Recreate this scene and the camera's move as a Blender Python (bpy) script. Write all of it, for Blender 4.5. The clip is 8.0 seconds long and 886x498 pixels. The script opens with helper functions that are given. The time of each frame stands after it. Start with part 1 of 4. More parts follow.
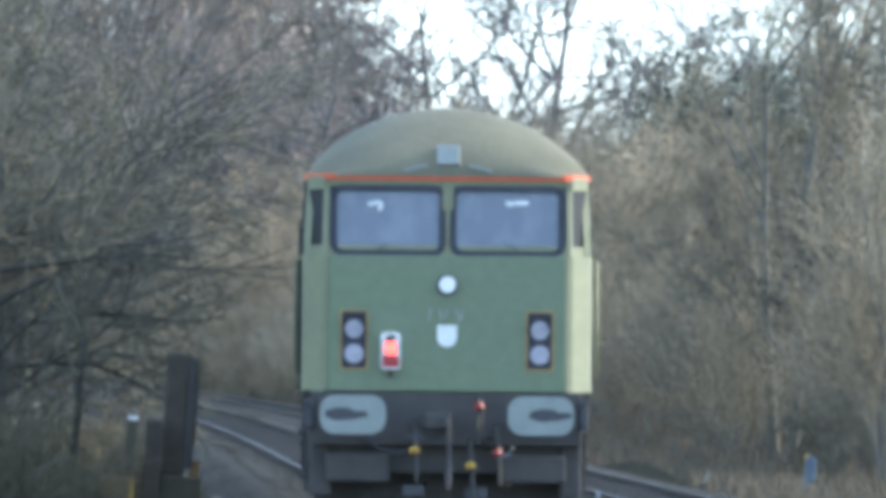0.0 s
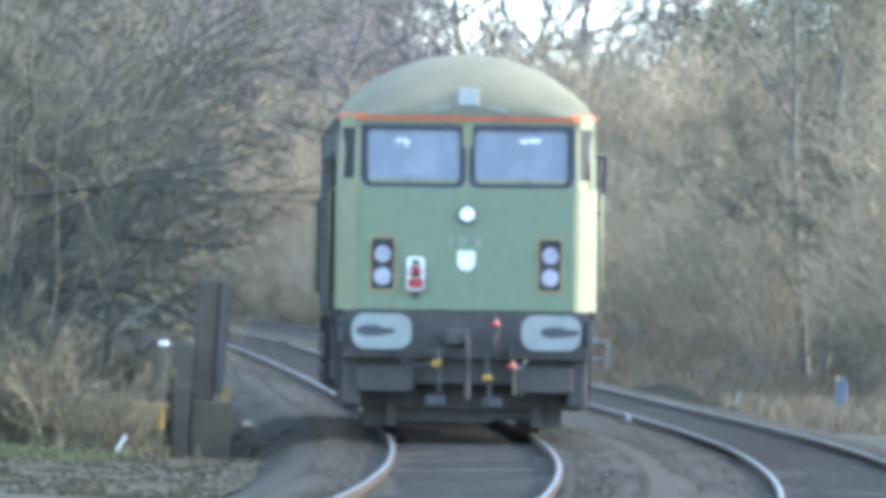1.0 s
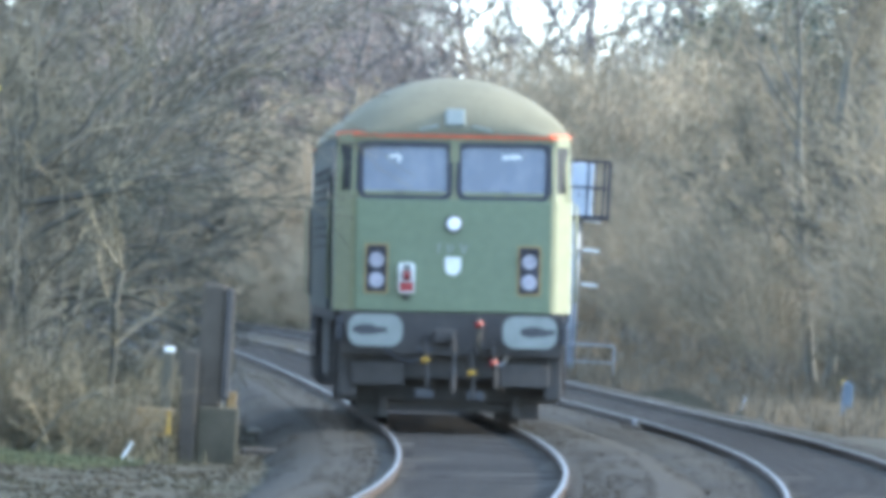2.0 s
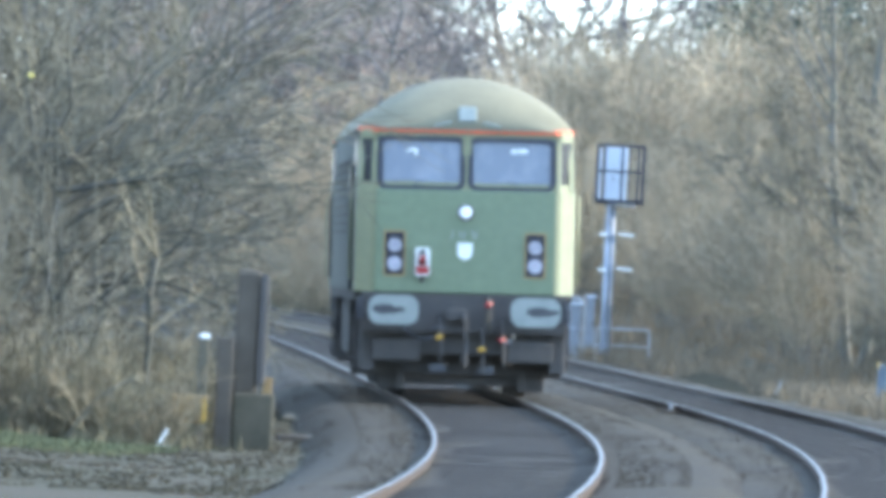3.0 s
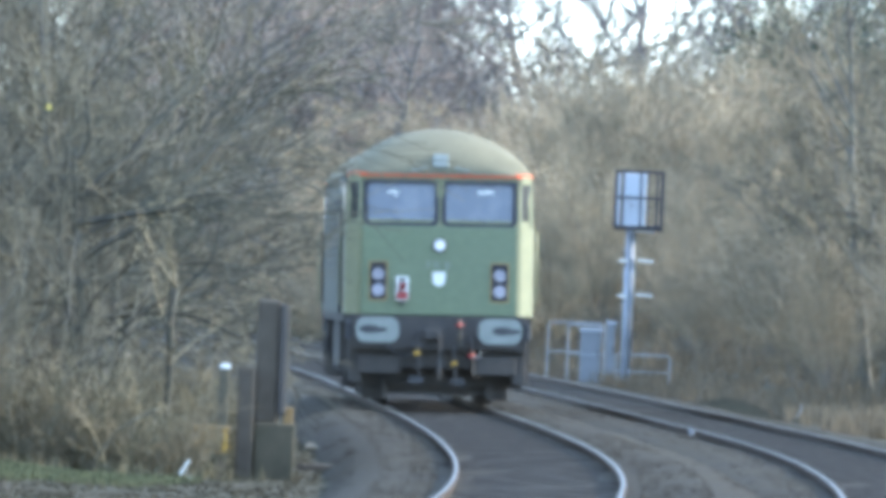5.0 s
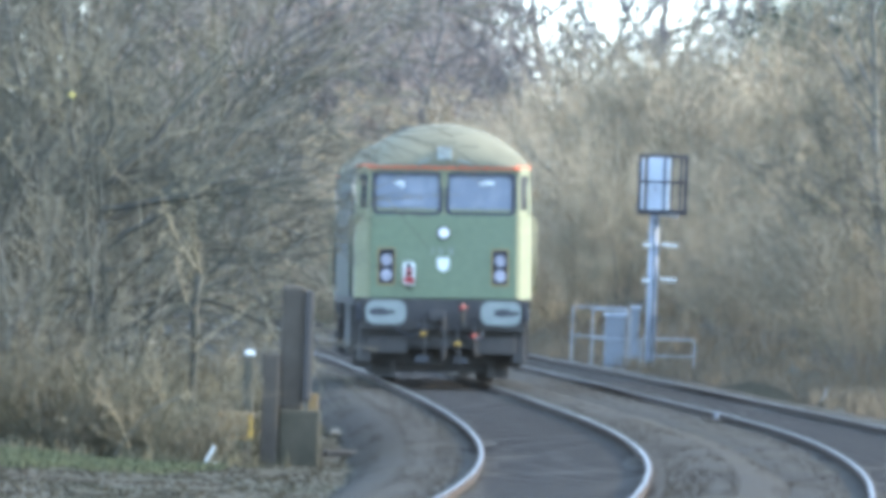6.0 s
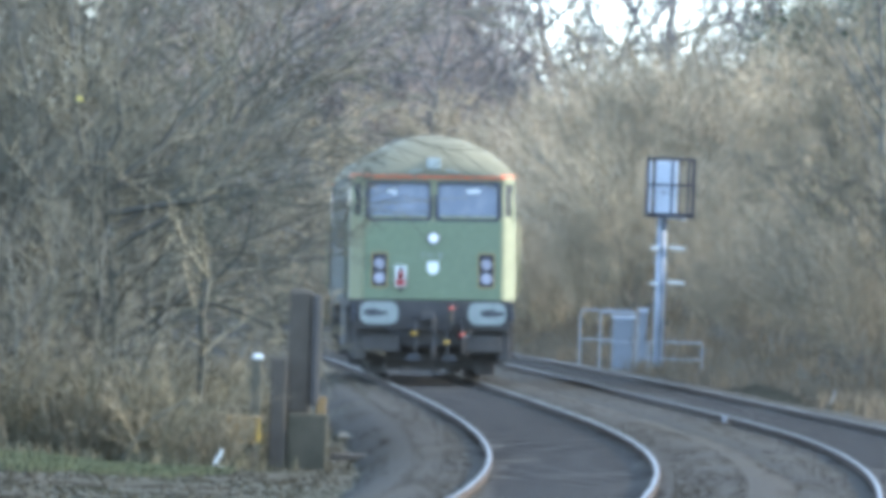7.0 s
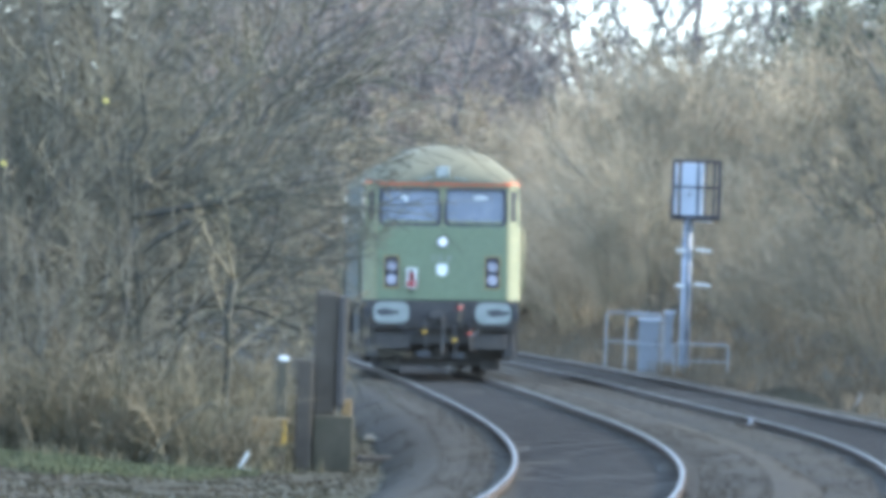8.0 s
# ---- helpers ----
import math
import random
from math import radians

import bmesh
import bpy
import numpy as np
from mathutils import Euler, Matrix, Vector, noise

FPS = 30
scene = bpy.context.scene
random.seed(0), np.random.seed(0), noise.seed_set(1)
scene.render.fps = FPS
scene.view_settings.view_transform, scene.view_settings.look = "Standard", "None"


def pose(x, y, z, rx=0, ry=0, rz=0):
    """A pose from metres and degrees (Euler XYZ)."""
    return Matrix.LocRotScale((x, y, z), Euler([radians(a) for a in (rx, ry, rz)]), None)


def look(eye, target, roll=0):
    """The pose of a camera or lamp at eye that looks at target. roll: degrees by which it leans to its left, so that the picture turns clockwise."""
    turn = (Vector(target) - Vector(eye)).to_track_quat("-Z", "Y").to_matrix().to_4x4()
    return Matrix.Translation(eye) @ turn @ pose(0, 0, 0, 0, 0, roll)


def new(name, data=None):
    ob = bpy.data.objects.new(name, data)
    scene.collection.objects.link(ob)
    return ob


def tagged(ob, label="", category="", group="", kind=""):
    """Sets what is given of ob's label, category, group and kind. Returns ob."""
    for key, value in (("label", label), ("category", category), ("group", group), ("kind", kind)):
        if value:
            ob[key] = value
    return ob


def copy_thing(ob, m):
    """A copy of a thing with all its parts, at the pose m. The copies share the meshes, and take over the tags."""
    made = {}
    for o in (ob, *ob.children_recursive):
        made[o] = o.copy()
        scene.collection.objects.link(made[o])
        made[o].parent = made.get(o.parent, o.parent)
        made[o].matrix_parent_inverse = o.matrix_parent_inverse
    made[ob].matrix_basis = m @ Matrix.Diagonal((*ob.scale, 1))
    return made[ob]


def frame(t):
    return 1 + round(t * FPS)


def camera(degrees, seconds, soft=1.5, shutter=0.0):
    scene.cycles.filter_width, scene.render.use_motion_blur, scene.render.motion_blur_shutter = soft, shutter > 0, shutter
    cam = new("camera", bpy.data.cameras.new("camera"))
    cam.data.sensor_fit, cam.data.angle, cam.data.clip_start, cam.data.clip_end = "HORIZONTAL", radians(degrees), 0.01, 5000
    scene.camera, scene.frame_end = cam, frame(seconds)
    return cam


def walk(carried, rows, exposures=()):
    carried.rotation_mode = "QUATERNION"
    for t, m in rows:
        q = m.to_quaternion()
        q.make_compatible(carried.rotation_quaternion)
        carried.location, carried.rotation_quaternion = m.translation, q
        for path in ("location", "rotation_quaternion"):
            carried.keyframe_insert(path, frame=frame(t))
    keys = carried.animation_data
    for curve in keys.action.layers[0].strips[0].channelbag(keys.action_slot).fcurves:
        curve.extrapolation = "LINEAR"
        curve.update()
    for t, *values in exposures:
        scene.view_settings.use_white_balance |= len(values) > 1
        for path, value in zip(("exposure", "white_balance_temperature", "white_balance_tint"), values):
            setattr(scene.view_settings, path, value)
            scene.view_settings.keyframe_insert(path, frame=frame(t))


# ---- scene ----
# A telephoto view along a curved double track: a green diesel locomotive runs away from the camera.
# World: rails lie at z = 0, the camera stands at the origin, y runs ahead.
EYE = (0.0, 0.0, 1.6)
cam = camera(4.2, 8.0, soft=6.0)
# seconds, degrees to the right, degrees up, degrees of lean
AIM = [(0, .6768, .5105, 3.777), (0.5, .6054, .3754, 3.637), (1, .5589, .1398, 3.48), (2.5, .4769, .1703, 3.143),
       (3, .3698, .0845, 2.977), (3.5, .2867, .0720, 2.854), (4, .2569, .0907, 2.638), (4.5, .2914, .2311, 2.522),
       (6, .1602, .1392, 2.052), (6.5, .1576, .1276, 1.95), (7, .1231, .1540, 1.978), (7.5, .0652, .1988, 1.895),
       (8, 0.0, .1597, 2.0)]


def aim(right, up, lean):
    return look(EYE, (EYE[0] + 100 * math.tan(radians(right)), EYE[1] + 100, EYE[2] + 100 * math.tan(radians(up))), lean)


walk(cam, [(t, aim(r, u, l)) for t, r, u, l in AIM],
     exposures=[(t, 2.79 + e, 5560, 10) for t, e in ((0, -0.52), (0.5, -0.17), (1.0, 0.22), (2.5, 0.06), (3.0, 0.22), (3.5, 0.33), (4.0, 0.13), (4.5, -0.05), (6, 0.15), (6.5, 0.18), (7, 0.02), (7.5, -0.12), (8, -0.02))])

# ---- light ----
SUN_EL, SUN_AZ = 26.0, 84.0          # degrees up, degrees from straight ahead towards the right
world = bpy.data.worlds.new("sky")
scene.world = world
world.use_nodes = True
wn = world.node_tree
sky = wn.nodes.new("ShaderNodeTexSky")
sky.sky_type, sky.sun_disc = "NISHITA", False
sky.sun_elevation, sky.sun_rotation = radians(SUN_EL), radians(SUN_AZ)
sky.air_density, sky.dust_density, sky.ozone_density = 1.0, 0.3, 3.2
veil = wn.nodes.new("ShaderNodeMix")          # thin high cloud over the whole sky
veil.data_type = "RGBA"
veil.inputs["Factor"].default_value, veil.inputs["B"].default_value = 0.55, (2.15, 2.52, 2.75, 1)
wn.links.new(sky.outputs[0], veil.inputs["A"])
wn.links.new(veil.outputs["Result"], wn.nodes["Background"].inputs[0])
wn.nodes["Background"].inputs[1].default_value = 0.15
sun_data = bpy.data.lights.new("sun", "SUN")
sun_data.energy, sun_data.angle, sun_data.color = 1.5, radians(1.5), (1.0, 0.86, 0.60)
sun = new("sun", sun_data)
to_sun = Vector((math.sin(radians(SUN_AZ)) * math.cos(radians(SUN_EL)), math.cos(radians(SUN_AZ)) * math.cos(radians(SUN_EL)),
                 math.sin(radians(SUN_EL))))
sun.matrix_world = look(to_sun * 60 + Vector((0, 150, 0)), (0, 150, 0))


# ---- materials ----
def material(name, colour, rough=0.6, metal=0.0, second=None, scale=3.0, fine=40.0, bump=0.0, spread=0.5, coat=0.0,
             per_object=0.0, glow=None, space="Object", spec=0.5):
    """Two tones mixed by coarse noise, fine grain on top, roughness varied by the same noise."""
    m = bpy.data.materials.new(name)
    m.use_nodes = True
    nt = m.node_tree
    b = nt.nodes["Principled BSDF"]
    L = nt.links.new
    tc = nt.nodes.new("ShaderNodeTexCoord")
    n1 = nt.nodes.new("ShaderNodeTexNoise")
    n1.inputs["Scale"].default_value, n1.inputs["Detail"].default_value = scale, 5
    n2 = nt.nodes.new("ShaderNodeTexNoise")
    n2.inputs["Scale"].default_value, n2.inputs["Detail"].default_value = fine, 3
    L(tc.outputs[space], n1.inputs["Vector"])
    L(tc.outputs[space], n2.inputs["Vector"])
    second = second or tuple(c * 0.7 for c in colour)
    mix = nt.nodes.new("ShaderNodeMix")
    mix.data_type = "RGBA"
    mix.inputs["A"].default_value, mix.inputs["B"].default_value = (*colour, 1), (*second, 1)
    ramp = nt.nodes.new("ShaderNodeMapRange")
    ramp.inputs["From Min"].default_value, ramp.inputs["From Max"].default_value = 0.5 - spread / 2, 0.5 + spread / 2
    L(n1.outputs["Fac"], ramp.inputs["Value"])
    L(ramp.outputs["Result"], mix.inputs["Factor"])
    hsv = nt.nodes.new("ShaderNodeHueSaturation")
    L(mix.outputs["Result"], hsv.inputs["Color"])
    val = nt.nodes.new("ShaderNodeMapRange")
    val.inputs["To Min"].default_value, val.inputs["To Max"].default_value = 0.8, 1.2
    L(n2.outputs["Fac"], val.inputs["Value"])
    last = val.outputs["Result"]
    if per_object:
        info = nt.nodes.new("ShaderNodeObjectInfo")
        pr = nt.nodes.new("ShaderNodeMapRange")
        pr.inputs["To Min"].default_value, pr.inputs["To Max"].default_value = 1 - per_object, 1 + per_object
        L(info.outputs["Random"], pr.inputs["Value"])
        mul = nt.nodes.new("ShaderNodeMath")
        mul.operation = "MULTIPLY"
        L(last, mul.inputs[0])
        L(pr.outputs["Result"], mul.inputs[1])
        last = mul.outputs[0]
    L(last, hsv.inputs["Value"])
    L(hsv.outputs["Color"], b.inputs["Base Color"])
    b.inputs["Metallic"].default_value = metal
    b.inputs["Specular IOR Level"].default_value = spec
    rr = nt.nodes.new("ShaderNodeMapRange")
    rr.inputs["To Min"].default_value, rr.inputs["To Max"].default_value = max(0.03, rough - 0.12), min(1, rough + 0.12)
    L(n1.outputs["Fac"], rr.inputs["Value"])
    L(rr.outputs["Result"], b.inputs["Roughness"])
    if coat:
        b.inputs["Coat Weight"].default_value, b.inputs["Coat Roughness"].default_value = coat, 0.12
    if bump:
        bp = nt.nodes.new("ShaderNodeBump")
        bp.inputs["Strength"].default_value, bp.inputs["Distance"].default_value = 1.0, bump
        L(n2.outputs["Fac"], bp.inputs["Height"])
        L(bp.outputs["Normal"], b.inputs["Normal"])
    if glow:
        b.inputs["Emission Color"].default_value, b.inputs["Emission Strength"].default_value = (*glow[:3], 1), glow[3]
    return m


M = {
    "green": material("loco_green_paint", (0.128, 0.165, 0.090), 0.5, second=(0.14, 0.173, 0.102), scale=1.2, fine=9, coat=0.12),
    "sage": material("pale_cab_paint", (0.19, 0.19, 0.10), 0.5, second=(0.165, 0.172, 0.095), scale=2, fine=12, coat=0.1),
    # side green kept far below the nose green: the shade is in the colour
    "side": material("shade_darkened_side_green", (0.038, 0.044, 0.038), 0.7, second=(0.05, 0.054, 0.047), scale=1.5, fine=14, spec=0.2),
    "roof": material("weathered_roof_paint", (0.18, 0.163, 0.11), 0.85, second=(0.148, 0.138, 0.097), scale=2.5, fine=20, spec=0.12),
    "orange": material("orange_stripe_paint", (0.80, 0.13, 0.04), 0.5, scale=4),
    # black raised towards grey, standing in for the haze in front of it
    "black": material("haze_lifted_black_underframe", (0.068, 0.064, 0.061), 0.9, second=(0.092, 0.084, 0.076), scale=5, fine=50, bump=0.004, spec=0.1),
    "rubber": material("black_rubber", (0.016, 0.017, 0.03), 0.5, scale=6),
    "steel": material("worn_steel", (0.55, 0.55, 0.54), 0.3, metal=1.0, second=(0.42, 0.40, 0.37), scale=8),
    "buffer": material("greased_buffer_face", (0.255, 0.275, 0.25), 0.5, second=(0.20, 0.22, 0.20), scale=6, fine=30),
    "grease": material("dark_grease", (0.05, 0.05, 0.055), 0.45, scale=20),
    "white": material("white_enamel", (0.78, 0.78, 0.74), 0.4, second=(0.66, 0.66, 0.62), scale=12),
    "lens": material("lamp_glass", (0.33, 0.33, 0.38), 0.2, second=(0.24, 0.24, 0.30), scale=15, coat=0.4),
    "bright_lens": material("headlamp_glass", (0.82, 0.82, 0.82), 0.25, second=(0.72, 0.72, 0.74), scale=15, coat=0.4),
    # darker copy of lamp_glass: hood shade on the upper lamps, in the colour
    "grey_lens": material("shaded_lamp_glass", (0.28, 0.28, 0.33), 0.2, second=(0.20, 0.20, 0.25), scale=15, coat=0.4),
    "red": material("red_enamel", (0.34, 0.03, 0.03), 0.45, scale=12),
    "red_lens": material("dark_red_lamp_lens", (0.22, 0.015, 0.012), 0.2, coat=0.5, scale=10),
    "yellow": material("yellow_paint", (0.55, 0.33, 0.05), 0.5, scale=10),
    "brass": material("tarnished_rim", (0.33, 0.22, 0.07), 0.5, scale=10),
    "blue": material("blue_paint", (0.10, 0.13, 0.165), 0.6, second=(0.13, 0.155, 0.18), scale=8),
    "inside": material("cab_lining", (0.10, 0.115, 0.16), 0.7, scale=2),
    "rail_head": material("bright_rail_head", (0.13, 0.12, 0.105), 0.48, metal=0.7, second=(0.09, 0.082, 0.07), scale=2, fine=30),
    "rail_web": material("rusty_rail_web", (0.052, 0.042, 0.035), 0.9, second=(0.078, 0.058, 0.044), scale=3, fine=60, bump=0.003, spec=0.08),
    "sleeper": material("oily_sleeper", (0.046, 0.042, 0.038), 0.9, second=(0.066, 0.060, 0.052), scale=1.2, fine=40, bump=0.004, spec=0.05),
    "ballast": material("dirty_ballast", (0.034, 0.031, 0.027), 0.95, second=(0.052, 0.046, 0.033), scale=0.45, fine=18, bump=0.012, spec=0.05),
    "earth": material("cess_earth", (0.062, 0.053, 0.040), 0.95, second=(0.046, 0.046, 0.030), scale=0.5, fine=7, bump=0.03, spec=0.05),
    "concrete": material("stained_concrete", (0.10, 0.086, 0.060), 0.9, second=(0.06, 0.056, 0.038), scale=4, fine=40, bump=0.006, spec=0.15),
    "timber": material("tarred_timber", (0.070, 0.058, 0.045), 0.85, second=(0.10, 0.086, 0.068), scale=5, fine=60, bump=0.006, spec=0.15),
    "old_wood": material("weathered_wood", (0.115, 0.10, 0.072), 0.85, second=(0.08, 0.075, 0.055), scale=6, fine=60, bump=0.004, spec=0.2),
    "ochre": material("ochre_painted_board", (0.30, 0.19, 0.08), 0.75, second=(0.20, 0.145, 0.08), scale=7, fine=40, spec=0.2),
    "galv": material("galvanised_steel", (0.36, 0.385, 0.43), 0.7, metal=0.2, second=(0.27, 0.29, 0.33), scale=5, fine=30, spec=0.3),
    "cabinet": material("grey_cabinet_paint", (0.21, 0.222, 0.24), 0.6, second=(0.175, 0.188, 0.205), scale=3, spec=0.3),
    "tube": material("dull_galvanised_tube", (0.29, 0.315, 0.34), 0.55, second=(0.23, 0.25, 0.28), scale=6, fine=30),
    "lit_lens": material("lit_red_lamp", (0.8, 0.06, 0.04), 0.3, scale=10, glow=(1.0, 0.035, 0.02, 2.4)),
    "sheet": material("pale_grey_sheet", (0.56, 0.60, 0.66), 0.5, second=(0.50, 0.54, 0.60), scale=4),
    "bark": material("grey_bark", (0.105, 0.095, 0.085), 0.95, second=(0.13, 0.125, 0.095), scale=1.5, fine=25, bump=0.004, per_object=0.15),
    "far_bark": material("far_bark", (0.115, 0.105, 0.10), 0.95, second=(0.14, 0.126, 0.118), scale=1.0, fine=8, per_object=0.15),
    "twig": material("brown_twigs", (0.25, 0.205, 0.145), 0.9, second=(0.205, 0.18, 0.122), scale=0.8, fine=6, per_object=0.2, spec=0.2),
    "tan_twig": material("tan_twigs", (0.38, 0.30, 0.205), 0.9, second=(0.31, 0.255, 0.17), scale=0.6, fine=6, per_object=0.2, spec=0.2),
    # far twigs and trunks: distance haze painted in as a lighter mauve
    "hazed_twig": material("haze_mauve_twigs", (0.30, 0.245, 0.205), 0.9, second=(0.34, 0.275, 0.225), scale=0.6, fine=6, per_object=0.2, spec=0.2),
    "dark_bark": material("dark_lichened_bark", (0.055, 0.052, 0.045), 0.95, second=(0.078, 0.076, 0.058), scale=2.5, fine=30, bump=0.004, spec=0.15, per_object=0.15),
    "dark_twig": material("grey_green_twigs", (0.118, 0.106, 0.083), 0.9, second=(0.095, 0.093, 0.066), scale=0.9, fine=8, per_object=0.15, spec=0.2),
    "bramble": material("bramble_stems", (0.155, 0.128, 0.088), 0.9, second=(0.115, 0.106, 0.066), scale=0.9, fine=8, per_object=0.15, spec=0.2),
    "evergreen": material("evergreen_leaf", (0.035, 0.055, 0.035), 0.6, second=(0.06, 0.075, 0.04), scale=2, fine=10, per_object=0.15),
    "dry_grass": material("dry_grass", (0.15, 0.12, 0.083), 0.9, second=(0.11, 0.094, 0.065), scale=0.7, fine=5, spec=0.2),
    "dead_grass": material("dead_grass", (0.115, 0.098, 0.062), 0.9, second=(0.085, 0.082, 0.05), scale=0.7, fine=5, spec=0.2),
    "grass": material("damp_grass", (0.075, 0.088, 0.042), 0.85, second=(0.085, 0.085, 0.05), scale=1.5, fine=8, spec=0.2),
    "leaf": material("yellow_leaf", (0.62, 0.52, 0.12), 0.6, second=(0.5, 0.36, 0.1), scale=5),
    "pale_bark": material("pale_bark", (0.17, 0.155, 0.115), 0.9, second=(0.085, 0.08, 0.058), scale=3, fine=30, bump=0.003, spec=0.2),
    "dark_pane": material("dark_corner_glass", (0.02, 0.022, 0.025), 0.45, scale=5, spec=0.3),
}


def glass(name, clear, blotchy, rough):
    """Cab glass with uneven paler blotches painted in for reflections."""
    m = bpy.data.materials.new(name)
    m.use_nodes = True
    nt = m.node_tree
    b = nt.nodes["Principled BSDF"]
    tc = nt.nodes.new("ShaderNodeTexCoord")
    n = nt.nodes.new("ShaderNodeTexNoise")
    n.inputs["Scale"].default_value, n.inputs["Detail"].default_value = 4.0, 6
    streak = nt.nodes.new("ShaderNodeMapping")       # blotches drawn out down the glass
    streak.inputs["Scale"].default_value = (1.3, 1.0, 0.85)
    nt.links.new(tc.outputs["Object"], streak.inputs["Vector"])
    nt.links.new(streak.outputs["Vector"], n.inputs["Vector"])
    r = nt.nodes.new("ShaderNodeMapRange")
    r.inputs["From Min"].default_value, r.inputs["From Max"].default_value = 0.42, 0.72
    nt.links.new(n.outputs["Fac"], r.inputs["Value"])
    mix = nt.nodes.new("ShaderNodeMix")
    mix.data_type = "RGBA"
    mix.inputs["A"].default_value, mix.inputs["B"].default_value = (*clear, 1), (*blotchy, 1)
    nt.links.new(r.outputs["Result"], mix.inputs["Factor"])
    nt.links.new(mix.outputs["Result"], b.inputs["Base Color"])
    b.inputs["Roughness"].default_value = rough
    b.inputs["Transmission Weight"].default_value = 0.35
    b.inputs["IOR"].default_value = 1.5
    b.inputs["Coat Weight"].default_value = 0.6
    return m


M["glass"] = glass("reflection_blotched_glass", (0.14, 0.16, 0.215), (0.21, 0.232, 0.29), 0.24)


# ---- mesh helpers ----
def finish(name, bm, mat, smooth=False):
    me = bpy.data.meshes.new(name)
    bm.to_mesh(me)
    bm.free()
    for m in (mat if isinstance(mat, (list, tuple)) else [mat]):
        me.materials.append(M[m])
    if smooth:
        for p in me.polygons:
            p.use_smooth = True
    return me


def part(name, bm, mat, parent, label="", smooth=False):
    ob = new(name, finish(name, bm, mat, smooth))
    ob.parent = parent
    return tagged(ob, label)


def thing(name, bm, mat, label, category, group="", kind="", smooth=False):
    return tagged(new(name, finish(name, bm, mat, smooth)), label, category, group, kind)


def root(name, label, category, group="", kind=""):
    return tagged(new(name), label, category, group, kind)


def box(bm, c, s, bevel=0.0, rz=0.0, rx=0.0, ry=0.0):
    r = bmesh.ops.create_cube(bm, size=1, matrix=pose(*c, rx, ry, rz) @ Matrix.Diagonal((*s, 1)))
    if bevel:
        edges = list({e for v in r["verts"] for e in v.link_edges})
        bmesh.ops.bevel(bm, geom=edges, offset=bevel, segments=2, profile=0.6, affect="EDGES")
    return bm


def cyl(bm, a, b, r1, r2=None, n=16):
    a, b = Vector(a), Vector(b)
    d = b - a
    m = Matrix.Translation((a + b) / 2) @ d.to_track_quat("Z", "Y").to_matrix().to_4x4()
    bmesh.ops.create_cone(bm, cap_ends=True, segments=n, radius1=r1, radius2=r1 if r2 is None else r2, depth=d.length, matrix=m)
    return bm


def tube(bm, pts, r, n=6):
    pts = [Vector(p) for p in pts]
    rings = []
    for i, p in enumerate(pts):
        d = (pts[min(i + 1, len(pts) - 1)] - pts[max(i - 1, 0)]).normalized()
        u = d.orthogonal().normalized()
        w = d.cross(u)
        rings.append([bm.verts.new(p + r * (math.cos(2 * math.pi * k / n) * u + math.sin(2 * math.pi * k / n) * w)) for k in range(n)])
    for a, b in zip(rings, rings[1:]):
        for k in range(n):
            bm.faces.new((a[k], a[(k + 1) % n], b[(k + 1) % n], b[k]))
    bm.faces.new(rings[0][::-1])
    bm.faces.new(rings[-1])
    bmesh.ops.recalc_face_normals(bm, faces=bm.faces)
    return bm


def rounded(w, h, r, n=5):
    """Outline of a rounded rectangle about the origin."""
    o = []
    for cx, cz, a0 in ((w / 2 - r, h / 2 - r, 0), (-w / 2 + r, h / 2 - r, 90), (-w / 2 + r, -h / 2 + r, 180), (w / 2 - r, -h / 2 + r, 270)):
        for k in range(n + 1):
            a = radians(a0 + 90 * k / n)
            o.append((cx + r * math.cos(a), cz + r * math.sin(a)))
    return o


def plate(bm, outline, m, depth):
    """A slab with this outline in its own x, z plane, running from y = 0 back to y = depth."""
    f = [bm.verts.new(m @ Vector((x, 0, z))) for x, z in outline]
    k = [bm.verts.new(m @ Vector((x, depth, z))) for x, z in outline]
    n = len(f)
    bm.faces.new(f)
    bm.faces.new(k[::-1])
    for i in range(n):
        bm.faces.new((f[i], k[i], k[(i + 1) % n], f[(i + 1) % n]))
    bmesh.ops.recalc_face_normals(bm, faces=bm.faces)
    return bm


def hoop(bm, outer, inner, m, depth):
    """A frame between two outlines of equally many points."""
    n = len(outer)
    R = [[bm.verts.new(m @ Vector((x, y, z))) for x, z in o] for o, y in ((outer, 0), (inner, 0), (inner, depth), (outer, depth))]
    for a, b in zip(R, R[1:] + R[:1]):
        for i in range(n):
            bm.faces.new((a[i], a[(i + 1) % n], b[(i + 1) % n], b[i]))
    bmesh.ops.recalc_face_normals(bm, faces=bm.faces)
    return bm


def loft(bm, sections, close=False, caps=False):
    R = [[bm.verts.new(p) for p in s] for s in sections]
    n = len(R[0])
    for a, b in zip(R, R[1:]):
        for i in range(n if close else n - 1):
            bm.faces.new((a[i], a[(i + 1) % n], b[(i + 1) % n], b[i]))
    if caps:
        bm.faces.new(R[0][::-1])
        bm.faces.new(R[-1])
    bmesh.ops.recalc_face_normals(bm, faces=bm.faces)
    return bm


# ---- the line of the tracks ----
KNOT_Y = [77.0, 94.1, 106.9, 119.7, 134.7, 151.8, 171.0, 192.4, 213.8, 245.9, 277.9, 320.7]
LINE_A = [0.447, 1.138, 1.425, 1.523, 1.446, 1.195, 0.811, 0.345, -0.164, -1.068, -2.128, -3.778]
LINE_B = [3.572, 4.429, 4.852, 5.089, 5.125, 4.883, 4.427, 3.909, 3.382, 2.458, 1.394, -0.255]


